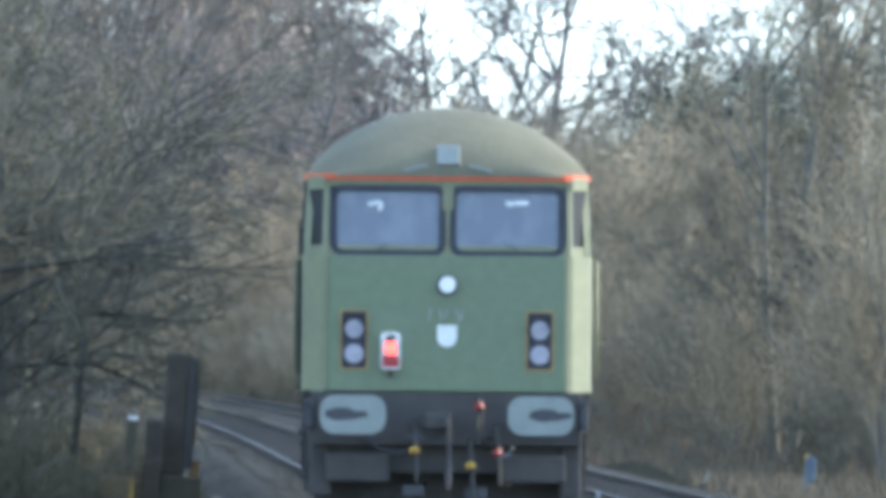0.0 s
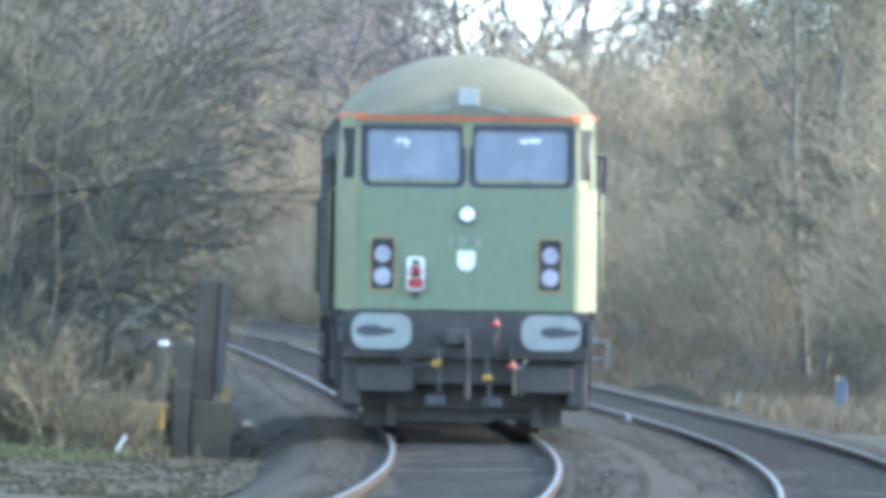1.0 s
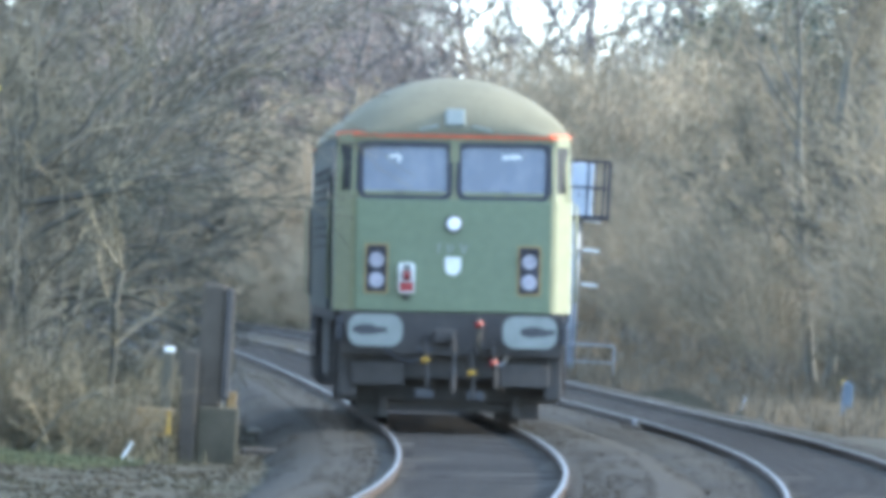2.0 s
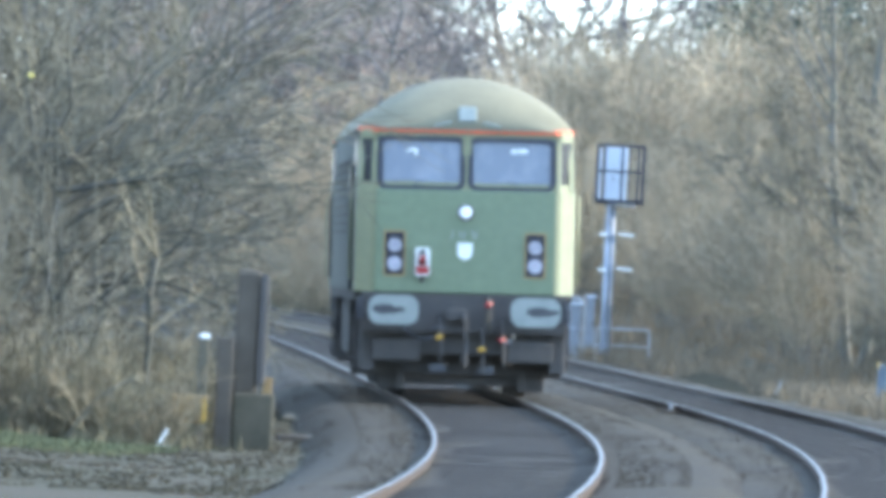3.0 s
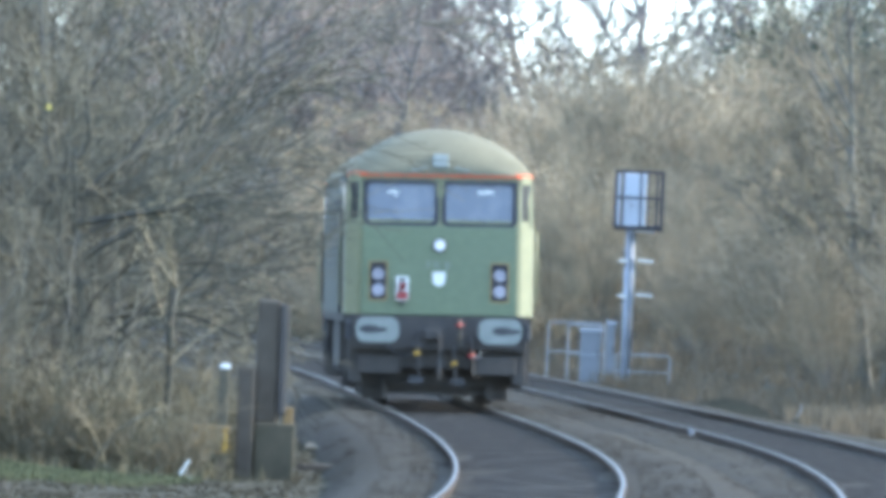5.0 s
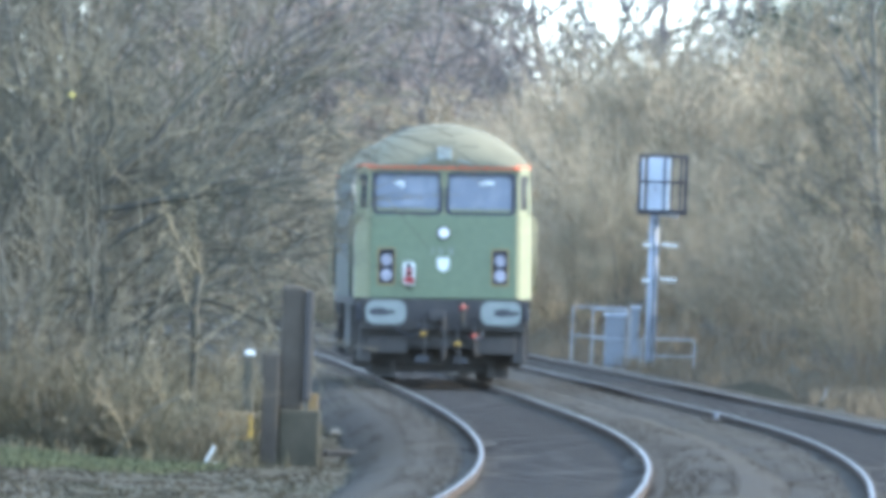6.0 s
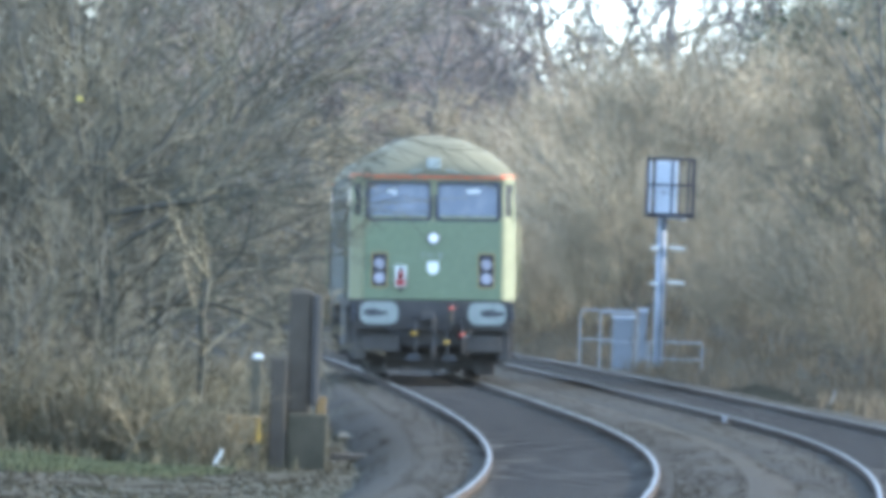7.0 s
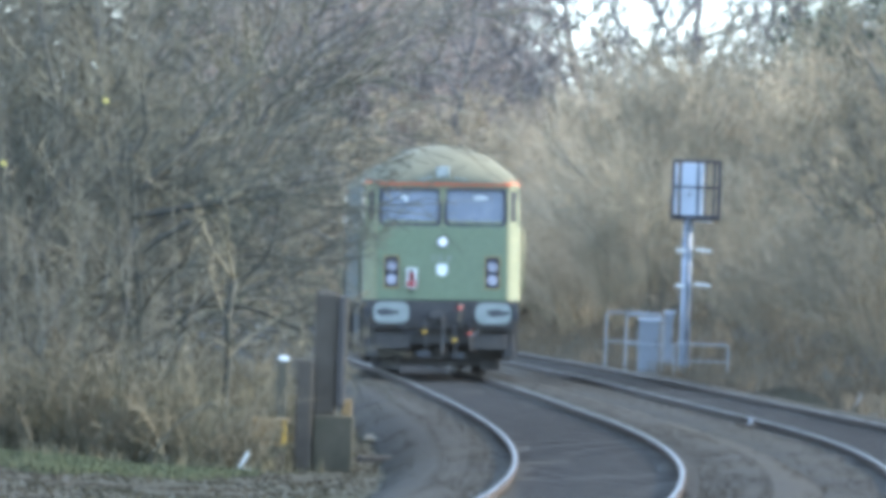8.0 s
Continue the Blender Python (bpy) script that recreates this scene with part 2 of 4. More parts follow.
def spline(ky, kx):
    ky, kx = np.array(ky), np.array(kx)
    n, h = len(ky), np.diff(ky)
    A, b = np.zeros((n, n)), np.zeros(n)
    A[0, 0], A[0, 1], A[-1, -1], A[-1, -2] = 1, -1, 1, -1
    for i in range(1, n - 1):
        A[i, i - 1:i + 2] = h[i - 1], 2 * (h[i - 1] + h[i]), h[i]
        b[i] = 6 * ((kx[i + 1] - kx[i]) / h[i] - (kx[i] - kx[i - 1]) / h[i - 1])
    m = np.linalg.solve(A, b)

    def at(y):
        if y > ky[-1]:       # runs on at an even curve
            s = (kx[-1] - kx[-2]) / h[-1] + h[-1] * (m[-2] + 2 * m[-1]) / 6
            d = y - ky[-1]
            return kx[-1] + s * d - 0.00013 * d * d
        if y < ky[0]:
            s = (kx[1] - kx[0]) / h[0] - h[0] * (2 * m[0] + m[1]) / 6
            d = y - ky[0]
            return kx[0] + s * d - 0.0005 * d * d
        k = min(int(np.searchsorted(ky, y, side="right")) - 1, n - 2)
        k = max(k, 0)
        d, e, g = y - ky[k], ky[k + 1] - y, h[k]
        return float((m[k] * e ** 3 + m[k + 1] * d ** 3) / (6 * g) + (kx[k] / g - m[k] * g / 6) * e + (kx[k + 1] / g - m[k + 1] * g / 6) * d)
    return at


line_a, line_b = spline(KNOT_Y, LINE_A), spline(KNOT_Y, LINE_B)


def cant_a(y):
    """Lean of the first track's sleepers to the left, in radians."""
    u = min(max((y - 111.2) / 47.0, 0), 1)
    return 0.0598 - 0.0374 * u


def cant_b(y):
    return 0.0047


def on_track(line, cant, y, side, up):
    """A point beside a track: side metres to the right of its middle, up metres above its rails' plane."""
    c = cant(y)
    return Vector((line(y) + side * math.cos(c) - up * math.sin(c), y, side * math.sin(c) + up * math.cos(c)))


# ---- ground, ballast and rails ----
def ground_height(x, y):
    a, b = line_a(y), line_b(y)
    left, right = a - x, x - b
    n = 0.06 * noise.noise((x * 0.6, y * 0.12, 0)) + 0.03 * noise.noise((x * 2, y * 0.5, 3))
    out = max(left, right, 0)
    if out < 1.9:
        return -0.34
    z = -0.36 + n * min(1, (out - 1.9))
    if right > 4.5:       # side of a shallow cutting, beyond 215 m
        far = min(max((y - 205) / 60, 0), 1)
        z += far * min((right - 4.5) * 0.32, 4.2)
    if left > 4.0:
        z += min((left - 4.0) * 0.05, 0.5)
    return z


def make_ground():
    ys = [-40, -10, 20, 45, 65] + [78 + 2.5 * i for i in range(110)] + [360, 380, 400, 430, 470, 520, 600, 800, 1500, 3000]
    offs = [-2500, -600, -150, -60, -30, -18, -12] + [-9 + 0.6 * i for i in range(36)] + [13, 15, 18, 24, 34, 60, 150, 600, 2500]
    bm = bmesh.new()
    rows = []
    for y in ys:
        mid = (line_a(min(y, 620)) + line_b(min(y, 620))) / 2
        rows.append([bm.verts.new((mid + o, y, ground_height(mid + o, min(y, 620)))) for o in offs])
    for a, b in zip(rows, rows[1:]):
        for i in range(len(offs) - 1):
            bm.faces.new((a[i], a[i + 1], b[i + 1], b[i]))
    thing("ground", bm, "earth", "brown winter earth with thin grass beside the tracks", "ground", kind="structure", smooth=True)


make_ground()
TRACK_YS = [30 + 6 * i for i in range(12)] + [102 + 2.0 * i for i in range(135)] + [378 + 10 * i for i in range(16)]


def make_ballast(name, line, cant):
    prof = [(-2.35, -0.40), (-1.75, -0.10), (-1.35, -0.055), (-0.75, -0.09), (-0.4, -0.105), (0, -0.10), (0.4, -0.105), (0.75, -0.09), (1.35, -0.055), (1.75, -0.10), (2.35, -0.40)]
    secs = []
    for y in TRACK_YS:
        secs.append([on_track(line, cant, y, s + 0.05 * noise.noise((s * 3, y, 1)), u + 0.03 * noise.noise((s * 2, y * 0.7, 7))) for s, u in prof])
    bm = bmesh.new()
    loft(bm, secs)
    return thing(name, bm, "ballast", "dark oily stone ballast bed under the rails", "ballast", kind="structure", smooth=True)


bed_a = make_ballast("ballast_bed", line_a, cant_a)
bed_b = make_ballast("ballast_bed", line_b, cant_b)


def make_rails(line, cant, label):
    head = [(-0.015, -0.004), (-0.015, 0.0), (0, 0.001), (0.015, 0.0), (0.015, -0.004)]
    web = [(0.024, -0.0035), (0.0325, -0.010), (0.0325, -0.036), (0.009, -0.046), (0.009, -0.125), (0.068, -0.143), (0.068, -0.156), (-0.068, -0.156), (-0.068, -0.143), (-0.009, -0.125), (-0.009, -0.046), (-0.0325, -0.036), (-0.0325, -0.010), (-0.024, -0.0035)]
    for side in (-0.752, 0.752):
        r = root("rail", label, "rail", group="running rails", kind="structure")
        for name, prof, mat in (("rail_head", head, "rail_head"), ("rail_web", web, "rail_web")):
            bm = bmesh.new()
            loft(bm, [[on_track(line, cant, y, side + s, u) for s, u in prof] for y in TRACK_YS], close=True, caps=True)
            part(name, bm, mat, r, smooth=False)


make_rails(line_a, cant_a, "worn steel rail polished bright on top")
make_rails(line_b, cant_b, "worn steel rail polished bright on top")


def solid_mesh(name, V, Fc, mats, smooth=False):
    me = bpy.data.meshes.new(name)
    me.from_pydata(V, [], Fc)
    for m in mats:
        me.materials.append(M[m])
    if smooth:
        me.polygons.foreach_set("use_smooth", [True] * len(me.polygons))
    me.update()
    return me


CUBE_V = np.array([(x, y, z) for z in (-.5, .5) for y in (-.5, .5) for x in (-.5, .5)])
CUBE_F = np.array([(0, 2, 3, 1), (4, 5, 7, 6), (0, 1, 5, 4), (2, 6, 7, 3), (0, 4, 6, 2), (1, 3, 7, 5)])


def make_sleepers(bed, line, cant):
    """The nearest sleepers one by one, those further off joined."""
    one = solid_mesh("sleeper", (CUBE_V * (2.55, 0.25, 0.13)).tolist(), CUBE_F.tolist(), ["sleeper"])
    V, Fc = [], []
    y = 60.0
    while y < 420:
        p = on_track(line, cant, y, 0, -0.155)
        m = pose(p.x, y, p.z, 0, -math.degrees(cant(y)), math.degrees(math.atan2(line(y - 0.5) - line(y + 0.5), 1)))
        if 92 < y < 190:
            o = new("sleeper", one)
            o.parent = bed
            o.matrix_local = m
        else:
            Fc += (CUBE_F + len(V)).tolist()
            V += [tuple(m @ Vector(v)) for v in (CUBE_V * (2.55, 0.25, 0.13)).tolist()]
        y += 0.66
    rest = new("sleepers", solid_mesh("sleepers", V, Fc, ["sleeper"]))
    rest.parent = bed
    tagged(rest, "dark oily sleepers bedded in the ballast", kind="stuff")


make_sleepers(bed_a, line_a, cant_a)
make_sleepers(bed_b, line_b, cant_b)


def make_stones():
    rng = np.random.default_rng(4)
    octa_v = np.array([(1, 0, 0), (-1, 0, 0), (0, 1, 0), (0, -1, 0), (0, 0, 1), (0, 0, -1)], float)
    octa_f = np.array([(0, 2, 4), (2, 1, 4), (1, 3, 4), (3, 0, 4), (2, 0, 5), (1, 2, 5), (3, 1, 5), (0, 3, 5)])
    V, Fc = [], []
    for i in range(42000):
        y = 92 + 150 * rng.random() ** 1.5
        line, cant = (line_a, cant_a) if rng.random() < 0.6 else (line_b, cant_b)
        s = rng.uniform(-2.5, 2.3)
        if abs(abs(s) - 0.752) < 0.12:
            continue
        a = abs(s)
        up = -0.06 if 0.9 < a < 1.5 else (-0.095 if a <= 0.9 else -0.10 - 0.5 * max(0, a - 1.75))
        p = on_track(line, cant, y, s, up)
        r = rng.uniform(0.008, 0.019)
        v = octa_v * rng.uniform(0.6, 1.2, (6, 1)) * r * (1, 1, 0.5)
        an = rng.uniform(0, 6.28)
        v = np.stack([v[:, 0] * math.cos(an) - v[:, 1] * math.sin(an), v[:, 0] * math.sin(an) + v[:, 1] * math.cos(an), v[:, 2]], 1)
        Fc += (octa_f + len(V)).tolist()
        V += (v + np.array(p)).tolist()
    tagged(new("ballast_stones", solid_mesh("ballast_stones", V, Fc, ["ballast"])), "loose grey ballast stones along the tracks", "stones", kind="stuff")


make_stones()


# ---- the locomotive ----
# Its own space: x to the right, y ahead from the end that faces the camera, z up from the rails.
LENGTH = 19.3


def half_width(y):
    """Half of the body's width at a distance y from an end: the corners are cut at an angle."""
    return 1.10 + 0.24 * min(y / 0.26, 1)


def roof_rise(y):
    u = min(y / 1.5, 1)
    return 0.665 * max(0, 1 - (1 - u) ** 2.1) ** 0.52


def end_parts(loco, m):
    """One cab end, built at m under the locomotive."""
    def put(name, bm, mat, label="", smooth=False):
        bmesh.ops.transform(bm, matrix=m, verts=bm.verts)
        bmesh.ops.recalc_face_normals(bm, faces=bm.faces)
        return part(name, bm, mat, loco, label, smooth)

    def sub(name, bm, mat, parent, label="", smooth=False):
        bmesh.ops.transform(bm, matrix=m, verts=bm.verts)
        bmesh.ops.recalc_face_normals(bm, faces=bm.faces)
        return part(name, bm, mat, parent, label, smooth)

    # nose panel below the windows, plain green
    bm = bmesh.new()
    box(bm, (0, 0.05, 1.90), (2.20, 0.10, 1.26), 0.012)
    put("nose_panel", bm, "green", "flat green painted nose")
    # cut corners, pale
    for s in (-1, 1):
        bm = bmesh.new()
        pts = [(1.105, 0.004), (1.16, 0.03), (1.325, 0.21), (1.345, 0.28), (1.345, 0.42), (1.27, 0.42), (1.27, 0.30), (1.105, 0.10)]
        loft(bm, [[Vector((s * x, y, z)) for x, y in pts] for z in (1.27, 1.29, 2.0, 2.53)], close=True, caps=True)
        put("corner_panel", bm, "sage", "pale painted cut corner of the cab")
        # upper corner pillar with its narrow side window
        bm = bmesh.new()
        pts = [(1.105, 0.05), (1.145, 0.06), (1.16, 0.085), (1.16, 0.16), (1.105, 0.12)]
        loft(bm, [[Vector((s * (x - 0.012 * k), y + 0.05 * k, 2.53 + 0.70 * k)) for x, y in pts] for k in (0, 0.5, 1)], close=True, caps=True)
        put("corner_pillar", bm, "sage")
        bm = bmesh.new()
        pts = [(1.27, 0.22), (1.335, 0.26), (1.335, 0.60), (1.27, 0.60)]
        loft(bm, [[Vector((s * (x - 0.03 * k), y + 0.05 * k, 2.53 + 0.70 * k)) for x, y in pts] for k in (0, 0.5, 1)], close=True, caps=True)
        put("corner_pillar", bm, "sage")
        for z0, z1 in ((2.53, 2.62), (3.14, 3.26)):
            bm = bmesh.new()
            loft(bm, [[Vector((s * x, y, z)) for x, y in ((1.15, 0.10), (1.30, 0.27), (1.27, 0.32), (1.12, 0.16))] for z in (z0, z1)], close=True, caps=True)
            put("corner_rail", bm, "sage")
        bm = bmesh.new()
        loft(bm, [[Vector((s * x, y, z)) for x, y in ((1.15, 0.135), (1.285, 0.285), (1.275, 0.295), (1.14, 0.145))] for z in (2.61, 3.15)], close=True, caps=True)
        put("quarter_window", bm, "dark_pane", "narrow dark corner window")
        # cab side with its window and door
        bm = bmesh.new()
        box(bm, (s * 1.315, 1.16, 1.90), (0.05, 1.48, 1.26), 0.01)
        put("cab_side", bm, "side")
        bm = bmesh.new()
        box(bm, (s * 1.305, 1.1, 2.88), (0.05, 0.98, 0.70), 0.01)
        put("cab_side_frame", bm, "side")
        bm = bmesh.new()
        box(bm, (s * 1.33, 1.1, 2.88), (0.012, 0.72, 0.48), 0.004)
        put("side_window", bm, "glass")
        for dy in (0.40, 2.05, 2.75):
            bm = bmesh.new()
            x = s * (1.40 if dy < 1 else 1.37)
            tube(bm, [(s * 1.335, dy, 1.40), (x, dy, 1.42), (x, dy, 2.48), (s * 1.335, dy, 2.52)], 0.014)
            put("handrail", bm, "side" if dy > 1 else "sage", smooth=True)
        for k in range(3):
            bm = bmesh.new()
            box(bm, (s * 1.30, 2.4, 0.45 + 0.32 * k), (0.12, 0.5, 0.03), 0.005)
            put("footstep", bm, "black")
    # window surround
    bm = bmesh.new()
    for c, w, h in (((0, 0.085, 2.57), 2.22, 0.10), ((0, 0.125, 3.21), 2.24, 0.08)):
        box(bm, c, (w, 0.06, h), 0.008)
    box(bm, (0, 0.10, 2.87), (0.10, 0.05, 0.66), 0.006)
    put("window_surround", bm, "sage", "pale painted band round the windscreens")
    for s in (-1, 1):
        mm = pose(s * 0.553, 0.068, 2.85, -4)
        bm = bmesh.new()
        hoop(bm, rounded(1.065, 0.665, 0.115), rounded(0.945, 0.545, 0.065), mm, 0.07)
        wf = put("windscreen", bm, "rubber", "black rubber windscreen frame with rounded corners")
        bm = bmesh.new()
        plate(bm, rounded(1.0, 0.58, 0.06), mm @ pose(0, 0.03, 0), 0.012)
        sub("pane", bm, "glass", wf, "bluish windscreen glass with paler blotches painted for reflections")
        bm = bmesh.new()       # wiper
        tube(bm, [(s * 0.70, 0.045, 2.53), (s * 0.62, 0.05, 2.60), (s * 0.50, 0.06, 2.66)], 0.005)
        sub("wiper", bm, "rubber", wf)
        bright_patches = [(-0.13, 0.165, 0.11, 0.03, -8), (-0.07, 0.135, 0.03, 0.075, 20)] if s < 0 else [(0.02, 0.17, 0.07, 0.04, 12), (0.13, 0.175, 0.13, 0.04, 0)]
        for x, z, w, h, a in bright_patches:      # white plates put bright reflections and inner fittings on the glass
            bm = bmesh.new()
            box(bm, (0, 0, 0), (w, 0.004, h), 0.0015)
            bmesh.ops.transform(bm, matrix=mm @ pose(x, 0.024, z, 0, a), verts=bm.verts)
            sub("bright_patch", bm, "white", wf, "white patch standing in for bright reflections and cab fittings")
    bm = bmesh.new()           # cab inside
    box(bm, (0, 1.9, 2.85), (2.4, 0.06, 0.75))
    box(bm, (0, 1.1, 2.50), (2.4, 1.7, 0.05))
    box(bm, (0, 0.45, 2.56), (2.0, 0.35, 0.10), 0.02)
    for s in (-0.55, 0.55):
        box(bm, (s, 1.3, 2.72), (0.42, 0.12, 0.42), 0.05)
    put("cab_interior", bm, "inside")
    # orange stripe along the gutter, round the corners
    bm = bmesh.new()
    pts = [(-1.325, 0.62), (-1.315, 0.34), (-1.15, 0.105), (-1.08, 0.07), (0, 0.062), (1.08, 0.07), (1.15, 0.105), (1.315, 0.34), (1.325, 0.62)]
    loft(bm, [[Vector((x * q, y + d, z)) for x, y in pts] for q, d, z in ((0.97, 0.06, 3.282), (1.0, 0, 3.282), (1.0, 0, 3.228), (0.97, 0.06, 3.228))])
    put("gutter_stripe", bm, "orange", "orange stripe under the roof dome")
    # roof dome
    secs = []
    for i in range(15):
        y = 1.6 * (i / 14) ** 2.2
        w = half_width(max(y - 0.06, 0)) - 0.02
        rise = roof_rise(y)
        row = []
        for k in range(33):
            x = -w + 2 * w * k / 32
            row.append(Vector((x, y + 0.045, 3.262 + rise * max(0, 1 - (x / w) ** 2) ** 0.72)))
        secs.append(row)
    bm = bmesh.new()
    loft(bm, secs)
    put("roof_dome", bm, "roof", "weathered olive roof dome", smooth=True)
    bm = bmesh.new()
    box(bm, (0.0, 0.115, 3.45), (0.22, 0.10, 0.20), 0.02, rx=-20)
    put("horn_cover", bm, "buffer", "pale horn grille cover")
    for s in (-1, 1):
        bm = bmesh.new()
        box(bm, (s * 0.30, 0.06, 3.335), (0.22, 0.05, 0.03), 0.008, ry=s * 14)
        put("lifting_bracket", bm, "buffer")
    # headlamp, clusters, badge
    bm = bmesh.new()
    cyl(bm, (0, 0.0, 2.26), (0, -0.05, 2.26), 0.096, 0.094, 28)
    hl = put("headlamp", bm, "rubber")
    bm = bmesh.new()
    cyl(bm, (0, -0.03, 2.26), (0, -0.062, 2.26), 0.088, 0.07, 28)
    sub("lens", bm, "bright_lens", hl, "pale round headlamp glass")
    for s in (-1, 1):
        bm = bmesh.new()
        hoop(bm, rounded(0.265, 0.56, 0.02), rounded(0.225, 0.52, 0.02), pose(s * 0.86, -0.012, 1.745), 0.02)
        lc = put("twin_lamp", bm, "brass", "black twin lamp panel with a yellowed rim")
        bm = bmesh.new()
        plate(bm, rounded(0.23, 0.525, 0.02), pose(s * 0.86, -0.008, 1.745), 0.012)
        sub("lamp_panel", bm, "rubber", lc)
        for z, mt in ((1.845, "grey_lens"), (1.615, "lens")):
            bm = bmesh.new()
            cyl(bm, (s * 0.86, -0.005, z), (s * 0.86, -0.05, z), 0.094, 0.086, 24)
            sub("lamp", bm, mt, lc, "round lamp glass", False)
        bm = bmesh.new()
        cyl(bm, (s * 0.86, -0.004, 1.86), (s * 0.86, -0.075, 1.875), 0.105, 0.10, 24)
        bmesh.ops.delete(bm, geom=[v for v in bm.verts if v.co.z < 1.80], context="VERTS")
        sub("lamp_hood", bm, "rubber", lc)
    bm = bmesh.new()
    o = [(-0.09, 0.10), (0.09, 0.10), (0.09, -0.03), (0.06, -0.085), (0, -0.105), (-0.06, -0.085), (-0.09, -0.03)]
    plate(bm, o, pose(0, -0.012, 1.785), 0.015)
    put("badge", bm, "white", "small white shield badge")
    for x, a, h in ((-0.16, 6, 0.12), (-0.06, -12, 0.10), (-0.01, 14, 0.08), (0.10, -18, 0.12), (0.135, 14, 0.10)):
        bm = bmesh.new()
        box(bm, (x, -0.004, 1.985), (0.018, 0.008, h), 0.003, ry=a)
        put("painted_mark", bm, "buffer", "pale worn painted mark")
    # under the nose: beam, buffers, hoses, plough
    bm = bmesh.new()
    box(bm, (0, 0.12, 1.02), (2.52, 0.20, 0.50), 0.02)
    box(bm, (0, 0.35, 0.66), (2.2, 0.3, 0.3), 0.03)
    put("buffer_beam", bm, "black")
    for s in (-1, 1):
        bm = bmesh.new()
        cyl(bm, (s * 0.867, 0.05, 1.055), (s * 0.867, -0.42, 1.055), 0.13, 0.10, 20)
        bf = put("buffer", bm, "black")
        bm = bmesh.new()
        plate(bm, rounded(0.61, 0.36, 0.14, 8), pose(s * 0.867, -0.47, 1.055), 0.035)
        sub("buffer_head", bm, "buffer", bf, "pale oval buffer face smeared with grease")
        bm = bmesh.new()
        d = 0.10 if s > 0 else -0.05
        q = [(-0.20, 0.03), (-0.10, 0.06), (0.02, 0.055), (0.06, 0.03), (0.17, 0.025), (0.19, -0.02), (0.05, -0.05), (-0.12, -0.06), (-0.21, -0.02)]
        plate(bm, [(x + d, z) for x, z in q], pose(s * 0.867, -0.474, 1.06), 0.004)
        sub("grease_smear", bm, "grease", bf)
        bm = bmesh.new()
        box(bm, (s * 0.82, 0.05, 0.56), (0.60, 0.05, 0.26), 0.03, rx=4, rz=s * 8)
        put("guard_plate", bm, "black", "black deflector plate under the buffer")
        bm = bmesh.new()
        box(bm, (s * 1.16, 0.40, 0.72), (0.20, 0.5, 0.85), 0.03)
        put("end_step", bm, "black")
    bm = bmesh.new()
    cyl(bm, (0, 0.0, 0.98), (0, -0.20, 0.98), 0.05, 0.05, 10)
    tube(bm, [(0, -0.20, 1.02), (0.02, -0.26, 0.96), (0.03, -0.25, 0.70), (0.0, -0.22, 0.50), (0.02, -0.20, 0.36)], 0.022, 7)
    box(bm, (-0.08, -0.08, 1.0), (0.26, 0.12, 0.16), 0.03)
    put("coupling_hook", bm, "black", "dark drawhook with its hanging coupling chain")
    bm = bmesh.new()
    tube(bm, [(0.03, -0.27, 0.66), (0.03, -0.27, 0.40)], 0.016, 6)
    put("coupling_link", bm, "grease")
    for x, z, mt in ((-0.30, 0.72, "yellow"), (0.22, 0.58, "yellow"), (0.30, 1.13, "red"), (0.47, 0.70, "red")):
        bm = bmesh.new()
        rise = 0.25 if z < 1 else 0.08
        tube(bm, [(x, 0.0, z + rise), (x, -0.12, z + rise - 0.03), (x + 0.02, -0.16, z), (x + 0.03, -0.12, z - 0.28), (x + 0.12, -0.02, z - 0.30)], 0.022, 6)
        hs = put("air_hose", bm, "black", smooth=True)
        bm = bmesh.new()
        cyl(bm, (x - 0.02, -0.17, z), (x + 0.03, -0.21, z + 0.02), 0.034, 0.026, 9)
        box(bm, (x + 0.03, -0.19, z + 0.02), (0.075, 0.025, 0.025), 0.006, ry=35)
        sub("hose_cock", bm, mt, hs, "%s painted hose cock" % mt)
    bm = bmesh.new()
    tube(bm, [(0.42, -0.16, 0.72), (0.50, -0.17, 0.67), (0.58, -0.16, 0.70), (0.62, -0.10, 0.76)], 0.016, 6)
    put("jumper_cable", bm, "blue", smooth=True)
    bm = bmesh.new()
    tube(bm, [(0.31, -0.14, 1.12), (0.29, -0.18, 0.95), (0.33, -0.19, 0.80), (0.42, -0.18, 0.72)], 0.013, 6)
    put("jumper_cable", bm, "old_wood", smooth=True)
    bm = bmesh.new()
    tube(bm, [(-0.75, -0.05, 0.86), (-0.62, -0.14, 0.74), (-0.45, -0.15, 0.70), (-0.33, -0.12, 0.75)], 0.016, 6)
    put("jumper_cable", bm, "grease", smooth=True)
    for c, w in (((-0.30, -0.10, 0.84), (0.17, 0.06, 0.05)), ((-0.30, -0.06, 0.35), (0.20, 0.04, 0.10)), ((0.28, -0.06, 0.33), (0.20, 0.04, 0.10))):
        bm = bmesh.new()
        box(bm, c, w, 0.01)
        put("brake_bracket", bm, "grease")
    for name, c, size, bevel in (("traction_motor", (0, 1.3, 0.60), (2.0, 0.5, 0.72), 0.05), ("bogie_headstock", (0, 0.95, 0.44), (2.3, 0.10, 0.34), 0.02),
                                 ("plough_bar", (0, 0.72, 0.42), (2.46, 0.10, 0.34), 0.03), ("brake_beam", (0, 0.86, 0.20), (1.9, 0.12, 0.12), 0.03)):
        bm = bmesh.new()
        box(bm, c, size, bevel)
        put(name, bm, "black")
